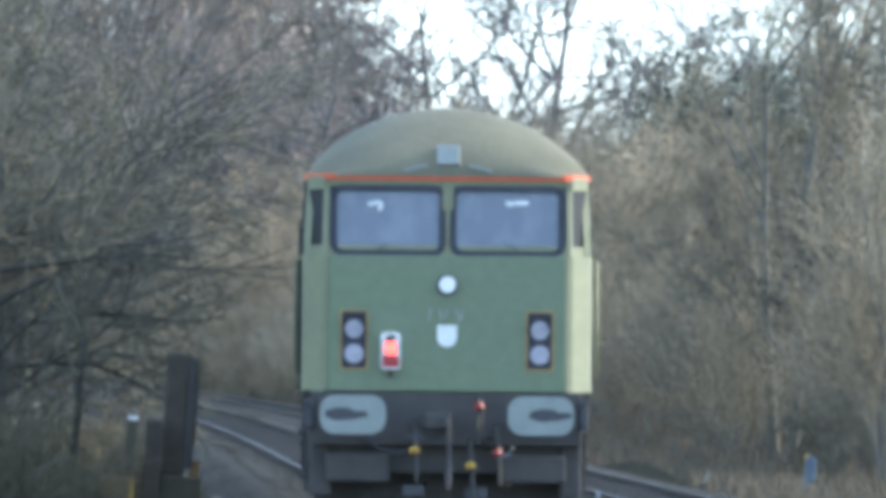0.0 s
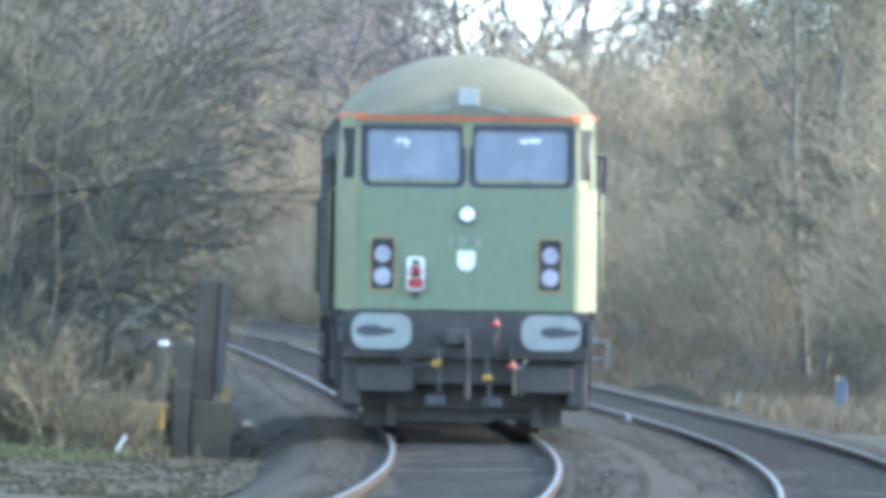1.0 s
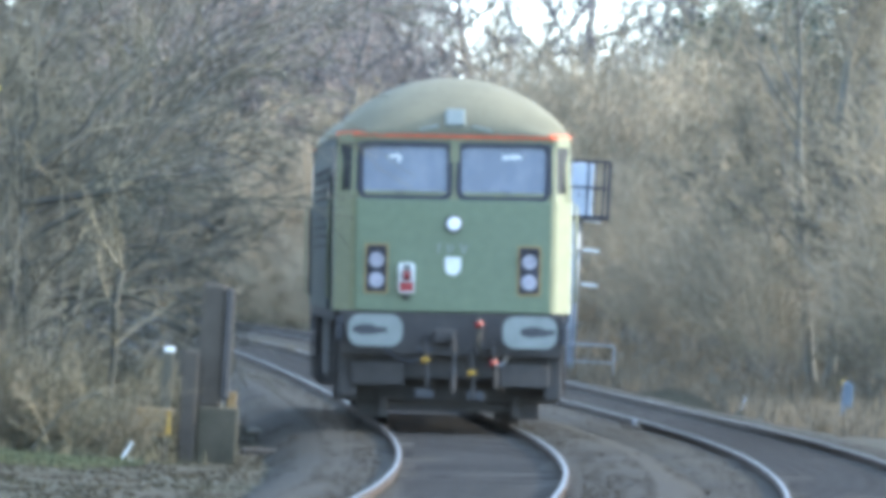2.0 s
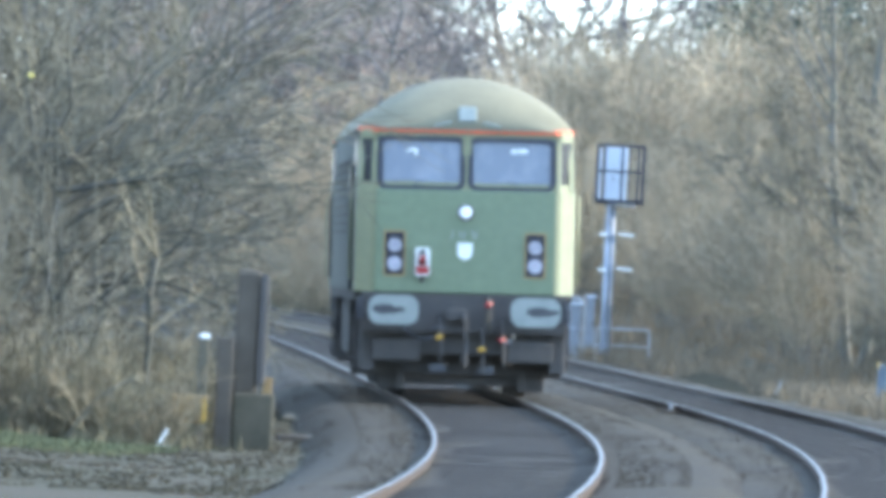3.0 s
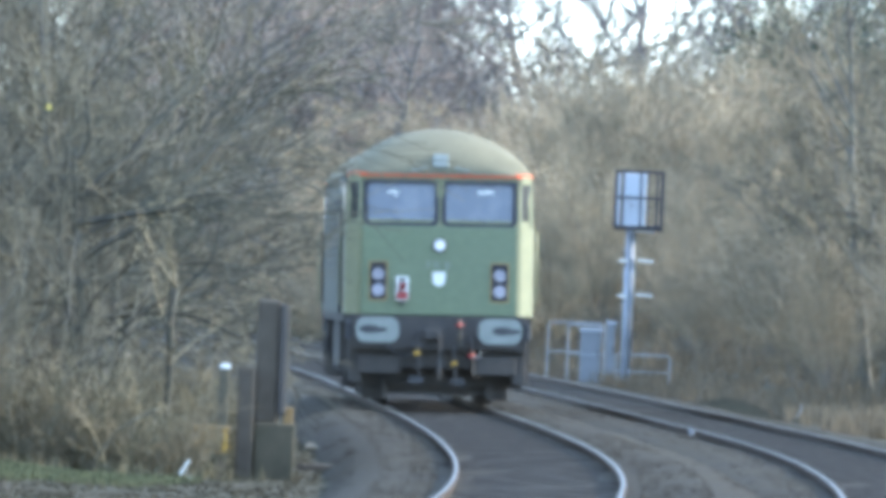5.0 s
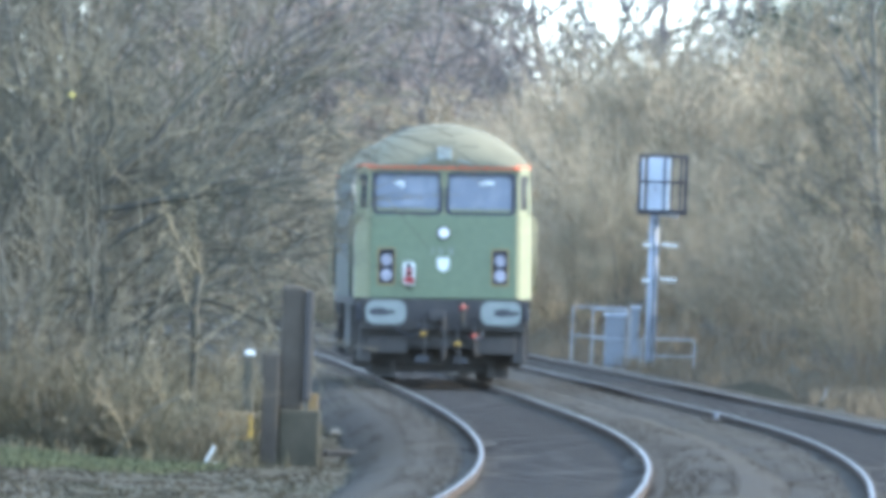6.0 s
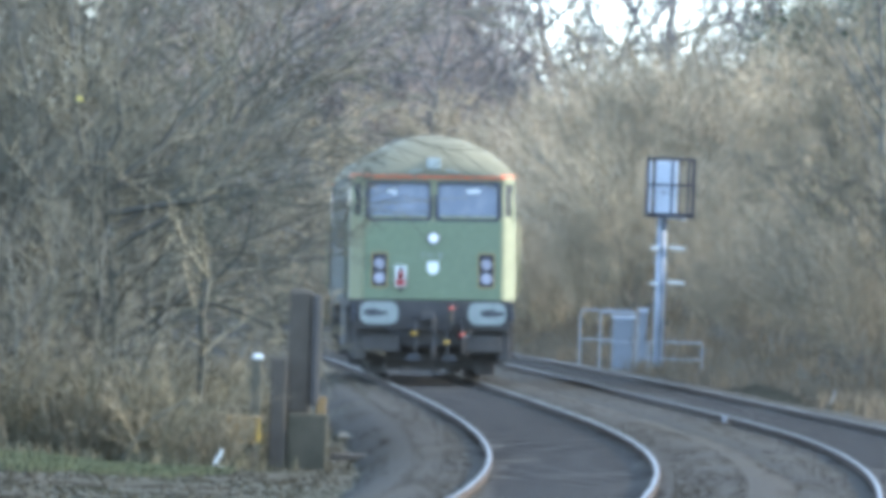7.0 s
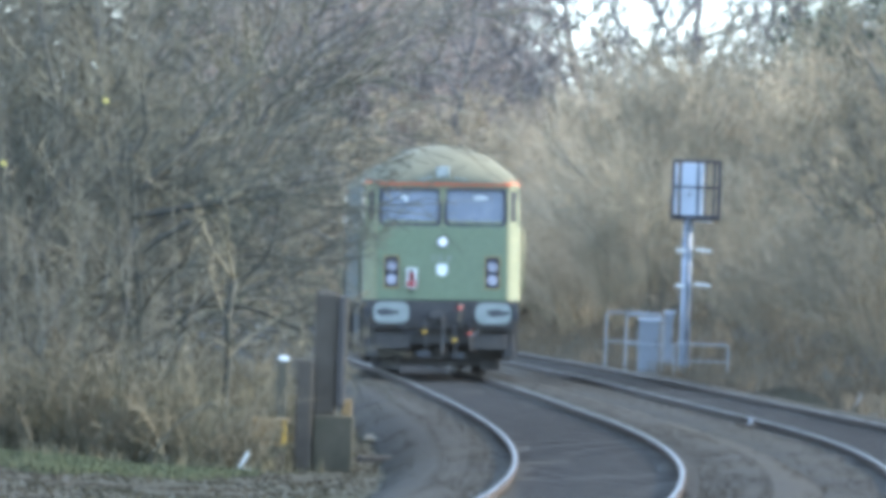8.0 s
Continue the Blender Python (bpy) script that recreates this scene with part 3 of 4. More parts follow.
    for q in (-1, 1):
        for name, c, size, bevel in (("sand_pipe", (q * 0.86, 0.82, 0.30), (0.34, 0.08, 0.46), 0.02), ("brake_block", (q * 0.42, 1.05, 0.36), (0.46, 0.30, 0.42), 0.06),
                                     ("lifeguard", (q * 0.75, 0.64, 0.20), (0.10, 0.05, 0.26), 0.012)):
            bm = bmesh.new()
            box(bm, c, size, bevel)
            put(name, bm, "black")
    for q in (-1, 1):
        bm = bmesh.new()
        box(bm, (q * 1.20, 0.62, 0.60), (0.22, 0.30, 0.06), 0.012)
        box(bm, (q * 1.20, 0.62, 0.36), (0.22, 0.30, 0.05), 0.012)
        box(bm, (q * 1.30, 0.62, 0.62), (0.03, 0.30, 0.56), 0.008)
        put("cab_step", bm, "black")
        bm = bmesh.new()
        cyl(bm, (q * 1.27, 0.04, 1.16), (q * 1.27, -0.06, 1.16), 0.04, 0.035, 12)
        box(bm, (q * 1.27, 0.02, 1.02), (0.09, 0.08, 0.20), 0.02)
        put("jumper_socket", bm, "grease")


def make_loco():
    loco = root("diesel_locomotive", "green diesel locomotive with pale cab corners and a tail lamp", "locomotive")
    end_parts(loco, Matrix.Identity(4))
    end_parts(loco, pose(0, LENGTH, 0, 0, 0, 180))
    for s in (-1, 1):
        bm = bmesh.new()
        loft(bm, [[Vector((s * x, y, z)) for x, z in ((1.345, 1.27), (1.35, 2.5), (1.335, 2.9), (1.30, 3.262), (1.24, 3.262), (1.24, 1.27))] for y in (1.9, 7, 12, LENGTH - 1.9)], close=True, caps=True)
        body = part("body_side", bm, "side", loco, "green body side with shade put into its dark colour")
        for y, w in ((4.6, 1.8), (7.2, 2.2), (10.4, 2.2), (13.6, 1.8)):
            bm = bmesh.new()
            for k in range(9):
                box(bm, (s * 1.338, y, 2.0 + 0.11 * k), (0.03, w, 0.05), 0, ry=s * 25)
            part("grille", bm, "black", body)
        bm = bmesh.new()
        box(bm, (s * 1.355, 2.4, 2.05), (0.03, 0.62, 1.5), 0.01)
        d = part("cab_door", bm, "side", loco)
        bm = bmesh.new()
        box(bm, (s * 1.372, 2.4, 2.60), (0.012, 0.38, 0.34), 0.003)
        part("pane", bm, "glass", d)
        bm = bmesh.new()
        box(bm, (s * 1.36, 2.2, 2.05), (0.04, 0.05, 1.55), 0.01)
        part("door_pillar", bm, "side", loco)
        bm = bmesh.new()
        box(bm, (s * 1.02, LENGTH / 2, 0.82), (0.5, 4.6, 0.75), 0.04)
        part("fuel_tank", bm, "black", loco)
        bm = bmesh.new()
        box(bm, (s * 1.27, LENGTH / 2, 1.22), (0.12, LENGTH - 0.8, 0.14), 0.01)
        part("sole_bar", bm, "black", loco)
    # main roof
    bm = bmesh.new()
    secs = []
    for y in (1.6, 5, 10, 14, LENGTH - 1.6):
        row = []
        for k in range(33):
            w = 1.32
            x = -w + 2 * w * k / 32
            row.append(Vector((x, y, 3.262 + 0.65 * max(0, 1 - (x / w) ** 2) ** 0.72)))
        secs.append(row)
    loft(bm, secs)
    part("roof", bm, "roof", loco, "weathered olive curved roof", smooth=True)
    for y in (5.2, 8.0, 11.5):
        bm = bmesh.new()
        cyl(bm, (0, y, 3.80), (0, y, 3.92), 0.55, 0.52, 24)
        part("roof_fan", bm, "black", loco)
    bm = bmesh.new()
    box(bm, (0, LENGTH / 2, 1.15), (2.3, LENGTH - 0.9, 0.2), 0.02)
    part("underframe", bm, "black", loco)
    bm = bmesh.new()
    box(bm, (0, LENGTH / 2, 2.2), (2.2, LENGTH - 4.4, 1.9))
    part("machine_room", bm, "black", loco)
    # bogies
    for yc in (3.8, LENGTH - 3.8):
        for s in (-1, 1):
            bm = bmesh.new()
            box(bm, (s * 1.02, yc, 0.72), (0.14, 4.9, 0.26), 0.03)
            for dy in (-1.95, 0, 1.95):
                box(bm, (s * 1.06, yc + dy, 0.56), (0.22, 0.36, 0.34), 0.03)
                for e in (-0.38, 0.38):
                    cyl(bm, (s * 1.06, yc + dy + e, 0.62), (s * 1.06, yc + dy + e, 1.0), 0.09, 0.09, 10)
            part("bogie_frame", bm, "black", loco)
    wheels = []
    for yc in (3.8, LENGTH - 3.8):
        for dy in (-1.95, 0, 1.95):
            ws = new("wheelset")
            ws.parent = loco
            ws.location = (0, yc + dy, 0.57)
            for s in (-1, 1):
                bm = bmesh.new()
                cyl(bm, (s * 0.69, 0, 0), (s * 0.82, 0, 0), 0.57, 0.565, 32)
                cyl(bm, (s * 0.675, 0, 0), (s * 0.70, 0, 0), 0.60, 0.60, 32)
                part("wheel", bm, "black", ws)
            bm = bmesh.new()
            cyl(bm, (-0.7, 0, 0), (0.7, 0, 0), 0.09, 0.09, 12)
            part("axle", bm, "black", ws)
            wheels.append((ws, yc + dy))
    # tail lamp hung on the nose
    bm = bmesh.new()
    plate(bm, rounded(0.18, 0.34, 0.035), pose(-0.52, -0.10, 1.645), 0.09)
    tl = part("tail_lamp", bm, "white", loco, "white portable tail lamp with a red lens")
    bm = bmesh.new()
    cyl(bm, (-0.045, 0, 0), (0.045, 0, 0), 0.060, 0.060, 24)
    drum = part("lens", bm, ["red_lens", "lit_lens"], tl, "red flashing lens drum")
    drum.location = (-0.52, -0.085, 1.67)
    for p in drum.data.polygons:      # one side of the drum shines
        if abs(p.normal.x) < 0.5 and p.normal.y > 0.45:
            p.material_index = 1
    bm = bmesh.new()
    cyl(bm, (-0.52, -0.098, 1.67), (-0.52, -0.112, 1.67), 0.074, 0.070, 24)
    bmesh.ops.delete(bm, geom=[f for f in bm.faces if abs(f.normal.y) > 0.9], context="FACES")
    part("lens_rim", bm, "rubber", tl)
    bm = bmesh.new()
    plate(bm, rounded(0.155, 0.105, 0.012), pose(-0.52, -0.104, 1.545), 0.01)
    part("red_panel", bm, "red", tl)
    bm = bmesh.new()
    plate(bm, rounded(0.085, 0.05, 0.012), pose(-0.52, -0.104, 1.765), 0.01)
    part("handle_slot", bm, "side", tl)
    bm = bmesh.new()
    box(bm, (-0.52, -0.03, 1.45), (0.05, 0.07, 0.10), 0.01)
    part("lamp_iron", bm, "black", tl)
    return loco, wheels, drum


locomotive, wheelsets, lamp_drum = make_loco()


# ---- lineside things ----
def at_ground(x, y, dz=0.0):
    return (x, y, ground_height(x, y) + dz)


def make_post_group():
    # old timber post on a concrete block
    y = 124.0
    g = at_ground(-0.98, y)[2]
    t = root("timber_post", "black tarred timber post on a stained concrete block", "post")
    t.location = (-1.06, y, g)
    bm = bmesh.new()
    box(bm, (0, 0, 0.24), (0.42, 0.42, 0.68), 0.025)
    part("concrete_block", bm, "concrete", t, "stained concrete block")
    bm = bmesh.new()
    box(bm, (-0.10, 0.05, 1.21), (0.25, 0.14, 1.28), 0.045)
    part("plank", bm, "timber", t)
    bm = bmesh.new()
    box(bm, (0.06, -0.03, 1.24), (0.085, 0.13, 1.14), 0.03)
    part("steel_upright", bm, "black", t)
    # added paler strip: sunlight on the post's right edge as colour
    bm = bmesh.new()
    box(bm, (0.108, -0.02, 1.36), (0.02, 0.10, 0.85), 0.006)
    part("lit_edge", bm, "old_wood", t, "pale strip standing in for the sunlit edge")
    bm = bmesh.new()
    box(bm, (0.13, 0.12, 0.66), (0.10, 0.14, 0.18), 0.01)
    part("bracket", bm, "ochre", t)
    # stub post with a pale cap
    s = root("stub_post", "weathered wooden stub post with a white cap", "post")
    s.location = at_ground(-1.59, 123.2)
    bm = bmesh.new()
    box(bm, (0, 0, 0.50), (0.10, 0.10, 1.24), 0.012)
    part("shaft", bm, "old_wood", s)
    bm = bmesh.new()
    box(bm, (0.008, 0, 1.135), (0.104, 0.104, 0.05), 0.015)
    part("cap", bm, "white", s, "white cap")
    # dark leaning slab post between the two
    bm = bmesh.new()
    box(bm, (0, 0, 0.48), (0.16, 0.10, 1.30), 0.015)
    o = thing("slab_post", bm, "timber", "dark grey slab post standing beside the track", "post")
    o.location = at_ground(-1.37, 123.8)
    bm = bmesh.new()
    box(bm, (0, 0, 0.50), (0.10, 0.10, 1.25), 0.015)
    o = thing("slab_post", bm, "timber", "dark grey slab post standing beside the track", "post")
    o.location = at_ground(-1.24, 124.3)
    # ochre box on a short leg
    b = root("cable_box", "ochre painted wooden box on a short stake", "box")
    b.location = at_ground(-1.69, 122.6)
    bm = bmesh.new()
    box(bm, (0, 0, 0.38), (0.33, 0.30, 0.25), 0.012)
    part("box_body", bm, "ochre", b)
    # yellow strip paints the sun on the right corner of the box
    bm = bmesh.new()
    box(bm, (0.15, -0.155, 0.38), (0.045, 0.012, 0.24), 0.004)
    part("lit_edge", bm, "yellow", b, "yellow strip standing in for the sunlit corner")
    bm = bmesh.new()
    box(bm, (0, 0, 0.515), (0.36, 0.33, 0.03), 0.008)
    part("lid", bm, "ochre", b)
    bm = bmesh.new()
    box(bm, (0.08, 0.05, 0.10), (0.08, 0.08, 0.42), 0.01)
    part("stake", bm, "timber", b)
    # white marker stick
    bm = bmesh.new()
    box(bm, (0, 0, 0.10), (0.026, 0.018, 0.24), 0.005, ry=28)
    box(bm, (0.08, 0, 0.03), (0.12, 0.02, 0.015), 0.004, ry=15)
    o = thing("marker_stick", bm, "white", "leaning white marker stick in the grass", "marker")
    o.location = at_ground(-1.93, 120.8)
    # slabs and planks lying on the cess
    for x, yy, w, l, h, mt, rz, lab in ((-0.50, 147, 0.75, 5.0, 0.06, "concrete", 0, "flat grey concrete slab lying on the cess"),
                                        (-0.40, 119, 0.32, 0.2, 0.05, "pale_bark", -8, "pale plank lying on the ground"),
                                        (-0.62, 130, 0.42, 0.7, 0.09, "timber", 4, "dark old sleeper end lying on the ground")):
        bm = bmesh.new()
        box(bm, (0, 0, h / 2 - 0.02), (w, l, h), 0.015)
        o = thing("slab" if mt == "concrete" else "plank", bm, mt, lab, "slab" if mt == "concrete" else "plank")
        o.matrix_world = pose(*at_ground(x, yy), 0, 0, rz)


make_post_group()


def make_signal():
    x, y = 5.66, 280.0
    s = root("railway_signal", "grey signal post with a caged lamp head beside the track", "signal")
    g = ground_height(x, y)
    s.location = (x, y, g)
    z0, z1 = 3.28 - g, 4.64 - g
    bm = bmesh.new()
    cyl(bm, (0, 0, -0.05), (0.0, 0, z0 + 0.02), 0.12, 0.11, 18)
    part("post", bm, "galv", s, "galvanised tubular post", True)
    bm = bmesh.new()
    cyl(bm, (0, 0, -0.04), (0, 0, 0.12), 0.2, 0.2, 16)
    box(bm, (0, 0, 0.02), (0.5, 0.5, 0.1), 0.02)
    part("base_plate", bm, "galv", s)
    cx = 0.16
    bm = bmesh.new()
    box(bm, (cx - 0.095, 0.05, (z0 + z1) / 2), (0.51, 0.30, 1.22), 0.02)
    h = part("signal_head", bm, "sheet", s, "pale grey back of the signal head")
    bm = bmesh.new()
    box(bm, (cx - 0.48, 0.10, (z0 + z1) / 2), (0.08, 0.2, 1.18), 0.01)
    part("side_panel", bm, "sheet", s)
    bm = bmesh.new()
    cyl(bm, (cx - 0.16, -0.10, (z0 + z1) / 2 - 0.12), (cx - 0.16, -0.13, (z0 + z1) / 2 - 0.12), 0.03, 0.03, 10)
    part("lock", bm, "rubber", h)
    w = 1.07
    for xx in (-w / 2, -0.385, 0.03, 0.21, 0.40, w / 2):
        for yy in (-0.45, 0.45):
            if abs(xx) < 0.5 and yy > 0:
                continue
            bm = bmesh.new()
            box(bm, (cx + xx, yy, (z0 + z1) / 2), (0.03 if xx == 0.21 else 0.055, 0.05, z1 - z0), 0.008)
            part("cage_bar", bm, "rubber", s)
    for zz, hh in ((z0 + 0.03, 0.10), ((z0 + z1) / 2 + 0.05, 0.05), (z1 - 0.02, 0.05)):
        for yy in (-0.45, 0.45):
            bm = bmesh.new()
            box(bm, (cx, yy, zz), (w + 0.06, 0.05, hh), 0.008)
            part("cage_rail", bm, "rubber", s)
        for xx in (-w / 2, w / 2):
            bm = bmesh.new()
            box(bm, (cx + xx, 0, zz), (0.05, 0.9, hh), 0.008)
            part("cage_rail", bm, "rubber", s)
    bm = bmesh.new()
    for k in range(9):
        box(bm, (cx, -0.40 + 0.1 * k, z0 + 0.03), (w, 0.03, 0.03))
    part("platform", bm, "rubber", s)
    for zz, xa, xb in ((z0 - 0.04, 0.08, 0.55), (z0 - 0.72, 0.18, 0.55), (z0 - 0.74, -0.24, -0.06), (z0 - 1.52, 0.18, 0.55), (z0 - 1.56, -0.24, -0.06)):
        bm = bmesh.new()
        box(bm, ((xa + xb) / 2, -0.08, zz), (xb - xa, 0.2, 0.06), 0.01, ry=4)
        part("foot_rung", bm, "white", s, "pale step bracket")
    for k in range(3):
        bm = bmesh.new()
        tube(bm, [(0.0 + 0.02 * k, -0.12, 0.0), (0.03, -0.12, 1.2), (0.02 * k - 0.02, -0.12, z0 - 0.1)], 0.014, 5)
        part("cable", bm, "sheet" if k == 1 else "rubber", s)


make_signal()


def make_railings():
    def hoop_rail(x0, x1, y, top, label):
        g = min(ground_height(x0, y), ground_height(x1, y))
        r = root("guard_rail", label, "railing", group="signal railings")
        r.location = (x0, y, g)
        w, h = x1 - x0, top - g
        for xx in (0, w):
            bm = bmesh.new()
            cyl(bm, (xx, 0, -0.05), (xx, 0, h - 0.04), 0.02, 0.02, 10)
            part("upright", bm, "tube", r)
        bm = bmesh.new()
        tube(bm, [(0, 0, h - 0.06), (0.02, 0, h - 0.01), (0.07, 0, h), (w - 0.07, 0, h), (w - 0.02, 0, h - 0.01), (w, 0, h - 0.06)], 0.02, 8)
        part("top_rail", bm, "tube", r, smooth=True)
        bm = bmesh.new()
        tube(bm, [(0, 0, h * 0.52), (w, 0, h * 0.52)], 0.014, 8)
        part("mid_rail", bm, "tube", r, smooth=True)

    hoop_rail(3.90, 5.14, 284.0, 1.05, "pale grey tubular guard rail behind the cabinet")
    hoop_rail(4.28, 5.12, 278.0, 1.02, "pale grey tubular guard rail beside the signal")
    hoop_rail(5.25, 6.45, 270.0, 0.42, "low pale grey tubular guard rail on the bank edge")

    def cabinet(x, y, w, h, d, lab):
        c = root("equipment_cabinet", lab, "cabinet")
        c.location = at_ground(x, y)
        bm = bmesh.new()
        box(bm, (0, 0, h / 2 - 0.02), (w, d, h), 0.02)
        part("cabinet_body", bm, "cabinet", c)
        bm = bmesh.new()
        box(bm, (0, -d / 2 - 0.008, h / 2), (w * 0.88, 0.02, h * 0.9), 0.006)
        dr = part("door", bm, "cabinet", c)
        bm = bmesh.new()
        box(bm, (w * 0.34, -d / 2 - 0.03, h * 0.55), (0.03, 0.03, 0.14), 0.006)
        part("handle", bm, "rubber", dr)
        bm = bmesh.new()
        box(bm, (0, 0, h), (w + 0.06, d + 0.06, 0.05), 0.012)
        part("cabinet_roof", bm, "sheet", c)

    cabinet(4.86, 281.0, 0.48, 1.26, 0.4, "blue-grey steel equipment cabinet beside the signal")
    cabinet(5.45, 288.0, 0.20, 1.45, 0.25, "narrow blue-grey steel cabinet behind the signal")


make_railings()


def make_small():
    p = root("marker_post", "short blue marker post with a yellow top", "post")
    p.location = at_ground(8.72, 202)
    bm = bmesh.new()
    box(bm, (0, 0, 0.32), (0.10, 0.08, 0.74), 0.012, ry=3)
    part("shaft", bm, "blue", p)
    bm = bmesh.new()
    box(bm, (-0.03, 0, 0.66), (0.06, 0.06, 0.10), 0.01)
    part("plate", bm, "yellow", p)
    bm = bmesh.new()
    box(bm, (0.07, -0.02, 0.45), (0.12, 0.04, 0.40), 0.01)
    part("panel", bm, "blue", p)
    w = root("white_stake", "small broken white stake in the dry grass", "stake")
    w.location = at_ground(7.05, 204)
    bm = bmesh.new()
    tube(bm, [(0, 0, -0.03), (0.02, 0, 0.12), (0.09, 0, 0.30), (0.05, 0, 0.33)], 0.02, 6)
    part("shaft", bm, "cabinet", w)
    bm = bmesh.new()
    box(bm, (0.0, 0, 0.06), (0.12, 0.1, 0.10), 0.03)
    part("base", bm, "old_wood", w)
    t = root("track_magnet", "small pale trackside box on a stand by the rail", "box")
    t.location = on_track(line_b, cant_b, 152.0, -0.98, -0.10)
    bm = bmesh.new()
    box(bm, (0, 0, 0.03), (0.26, 0.3, 0.06), 0.012)
    part("stand", bm, "timber", t)
    bm = bmesh.new()
    box(bm, (0.04, 0, 0.09), (0.06, 0.10, 0.10), 0.02)
    part("head", bm, "cabinet", t)
    # heap of spent ballast on the far side
    rng = np.random.default_rng(9)
    V, Fc = [], []
    for i in range(2600):
        a, r = rng.uniform(0, 6.28), rng.random() ** 0.6
        x, y = 6.2 + 0.95 * r * math.cos(a), 216 + 9 * r * math.sin(a)
        z = ground_height(x, y) + 0.30 * (1 - r) * rng.uniform(0.8, 1.05)
        v = CUBE_V * rng.uniform(0.04, 0.10, 3)
        Fc += (CUBE_F + len(V)).tolist()
        V += (v + (x, y, z)).tolist()
    tagged(new("stone_heap", solid_mesh("stone_heap", V, Fc, ["concrete"])), "low heap of spent grey ballast by the track", "heap", kind="stuff")


make_small()


# ---- plants ----
def grow(rng, spec, starts):
    """Branches as (points, radii, level), limb by limb. spec: for each level (children, length, angle, bend, lift, segments, radius)."""
    out = []
    stack = [(np.array(p, float), np.array(d, float) / np.linalg.norm(d), l, r, 0) for p, d, l, r in starts]
    while stack:
        p, d, length, r, lev = stack.pop()
        kids, ratio, angle, bend, lift, segs, thin = spec[lev]
        pts, rad = [p], [r]
        step = length / segs
        for i in range(segs):
            d = d + rng.normal(0, bend, 3) + np.array((0, 0, lift))
            d = d / np.linalg.norm(d)
            pts.append(pts[-1] + d * step)
            rad.append(r * (1 - (1 - thin) * (i + 1) / segs))
        out.append((np.array(pts), np.array(rad), lev))
        if lev + 1 < len(spec):
            for k in range(kids):
                u = 0.22 + 0.78 * (k + rng.random()) / kids
                j = min(int(u * segs), segs - 1)
                f = u * segs - j
                q = pts[j] * (1 - f) + pts[j + 1] * f
                ax = pts[j + 1] - pts[j]
                ax = ax / np.linalg.norm(ax)
                rnd = rng.normal(0, 1, 3)
                side = rnd - ax * rnd.dot(ax)
                side /= np.linalg.norm(side) + 1e-9
                a = radians(angle) * rng.uniform(0.7, 1.25)
                nd = ax * math.cos(a) + side * math.sin(a)
                rr = max(rad[j] * 0.62, 0.004)
                stack.append((q, nd, length * ratio * rng.uniform(0.6, 1.2) * (1.15 - 0.5 * u), rr, lev + 1))
    return out


def branch_mesh(name, limbs, mat, sides, least):
    V, Fc = [], []
    base = 0
    ang = np.arange(sides) * 2 * math.pi / sides
    ca, sa = np.cos(ang)[:, None], np.sin(ang)[:, None]
    for pts, rad, lev in limbs:
        d = pts[-1] - pts[0]
        d = d / (np.linalg.norm(d) + 1e-9)
        u = np.cross(d, (0.31, 0.87, 0.38))
        u /= np.linalg.norm(u) + 1e-9
        w = np.cross(d, u)
        n = len(pts)
        for p, r in zip(pts, rad):
            V.append(p + max(r, least) * (ca * u + sa * w))
        for i in range(n - 1):
            for k in range(sides):
                k2 = (k + 1) % sides
                Fc.append((base + i * sides + k, base + i * sides + k2, base + (i + 1) * sides + k2, base + (i + 1) * sides + k))
        base += n * sides
    return solid_mesh(name, np.concatenate(V).tolist() if V else [], Fc, [mat])


def plant(name, limbs, split, mats, labels, label, category, least, sides=(5, 3)):
    r = root(name, label, category, "lineside %ss" % category)
    a = new(labels[0], branch_mesh(labels[0], [b for b in limbs if b[2] < split], mats[0], sides[0], least[0]))
    b = new(labels[1], branch_mesh(labels[1], [b for b in limbs if b[2] >= split], mats[1], sides[1], least[1]))
    a.parent = b.parent = r
    return r


def shrub(seed, height, stems, mats, label, spread=0.5, kids=(10, 7), least=(0.012, 0.0065), lean=(0, 0), bend=0.10):
    rng = np.random.default_rng(seed)
    starts = []
    for i in range(stems):
        a = rng.uniform(0, 2 * math.pi)
        t = spread * rng.uniform(0.1, 1.1)
        starts.append(((0.35 * math.cos(a) * rng.random(), 0.35 * math.sin(a) * rng.random(), -0.25),
                       (math.cos(a) * t + lean[0], math.sin(a) * t + lean[1], 1), height * rng.uniform(0.65, 1.1), 0.026 * rng.uniform(0.6, 1.3)))
    spec = [(kids[0], 0.42, 38, bend, 0.03, 7, 0.25), (kids[1], 0.45, 40, 0.14, 0.02, 4, 0.4), (0, 0, 0, 0.16, 0.02, 2, 0.5)]
    return plant("shrub", grow(rng, spec, starts), 1, mats, ("stem", "crown"), label, "shrub", least)


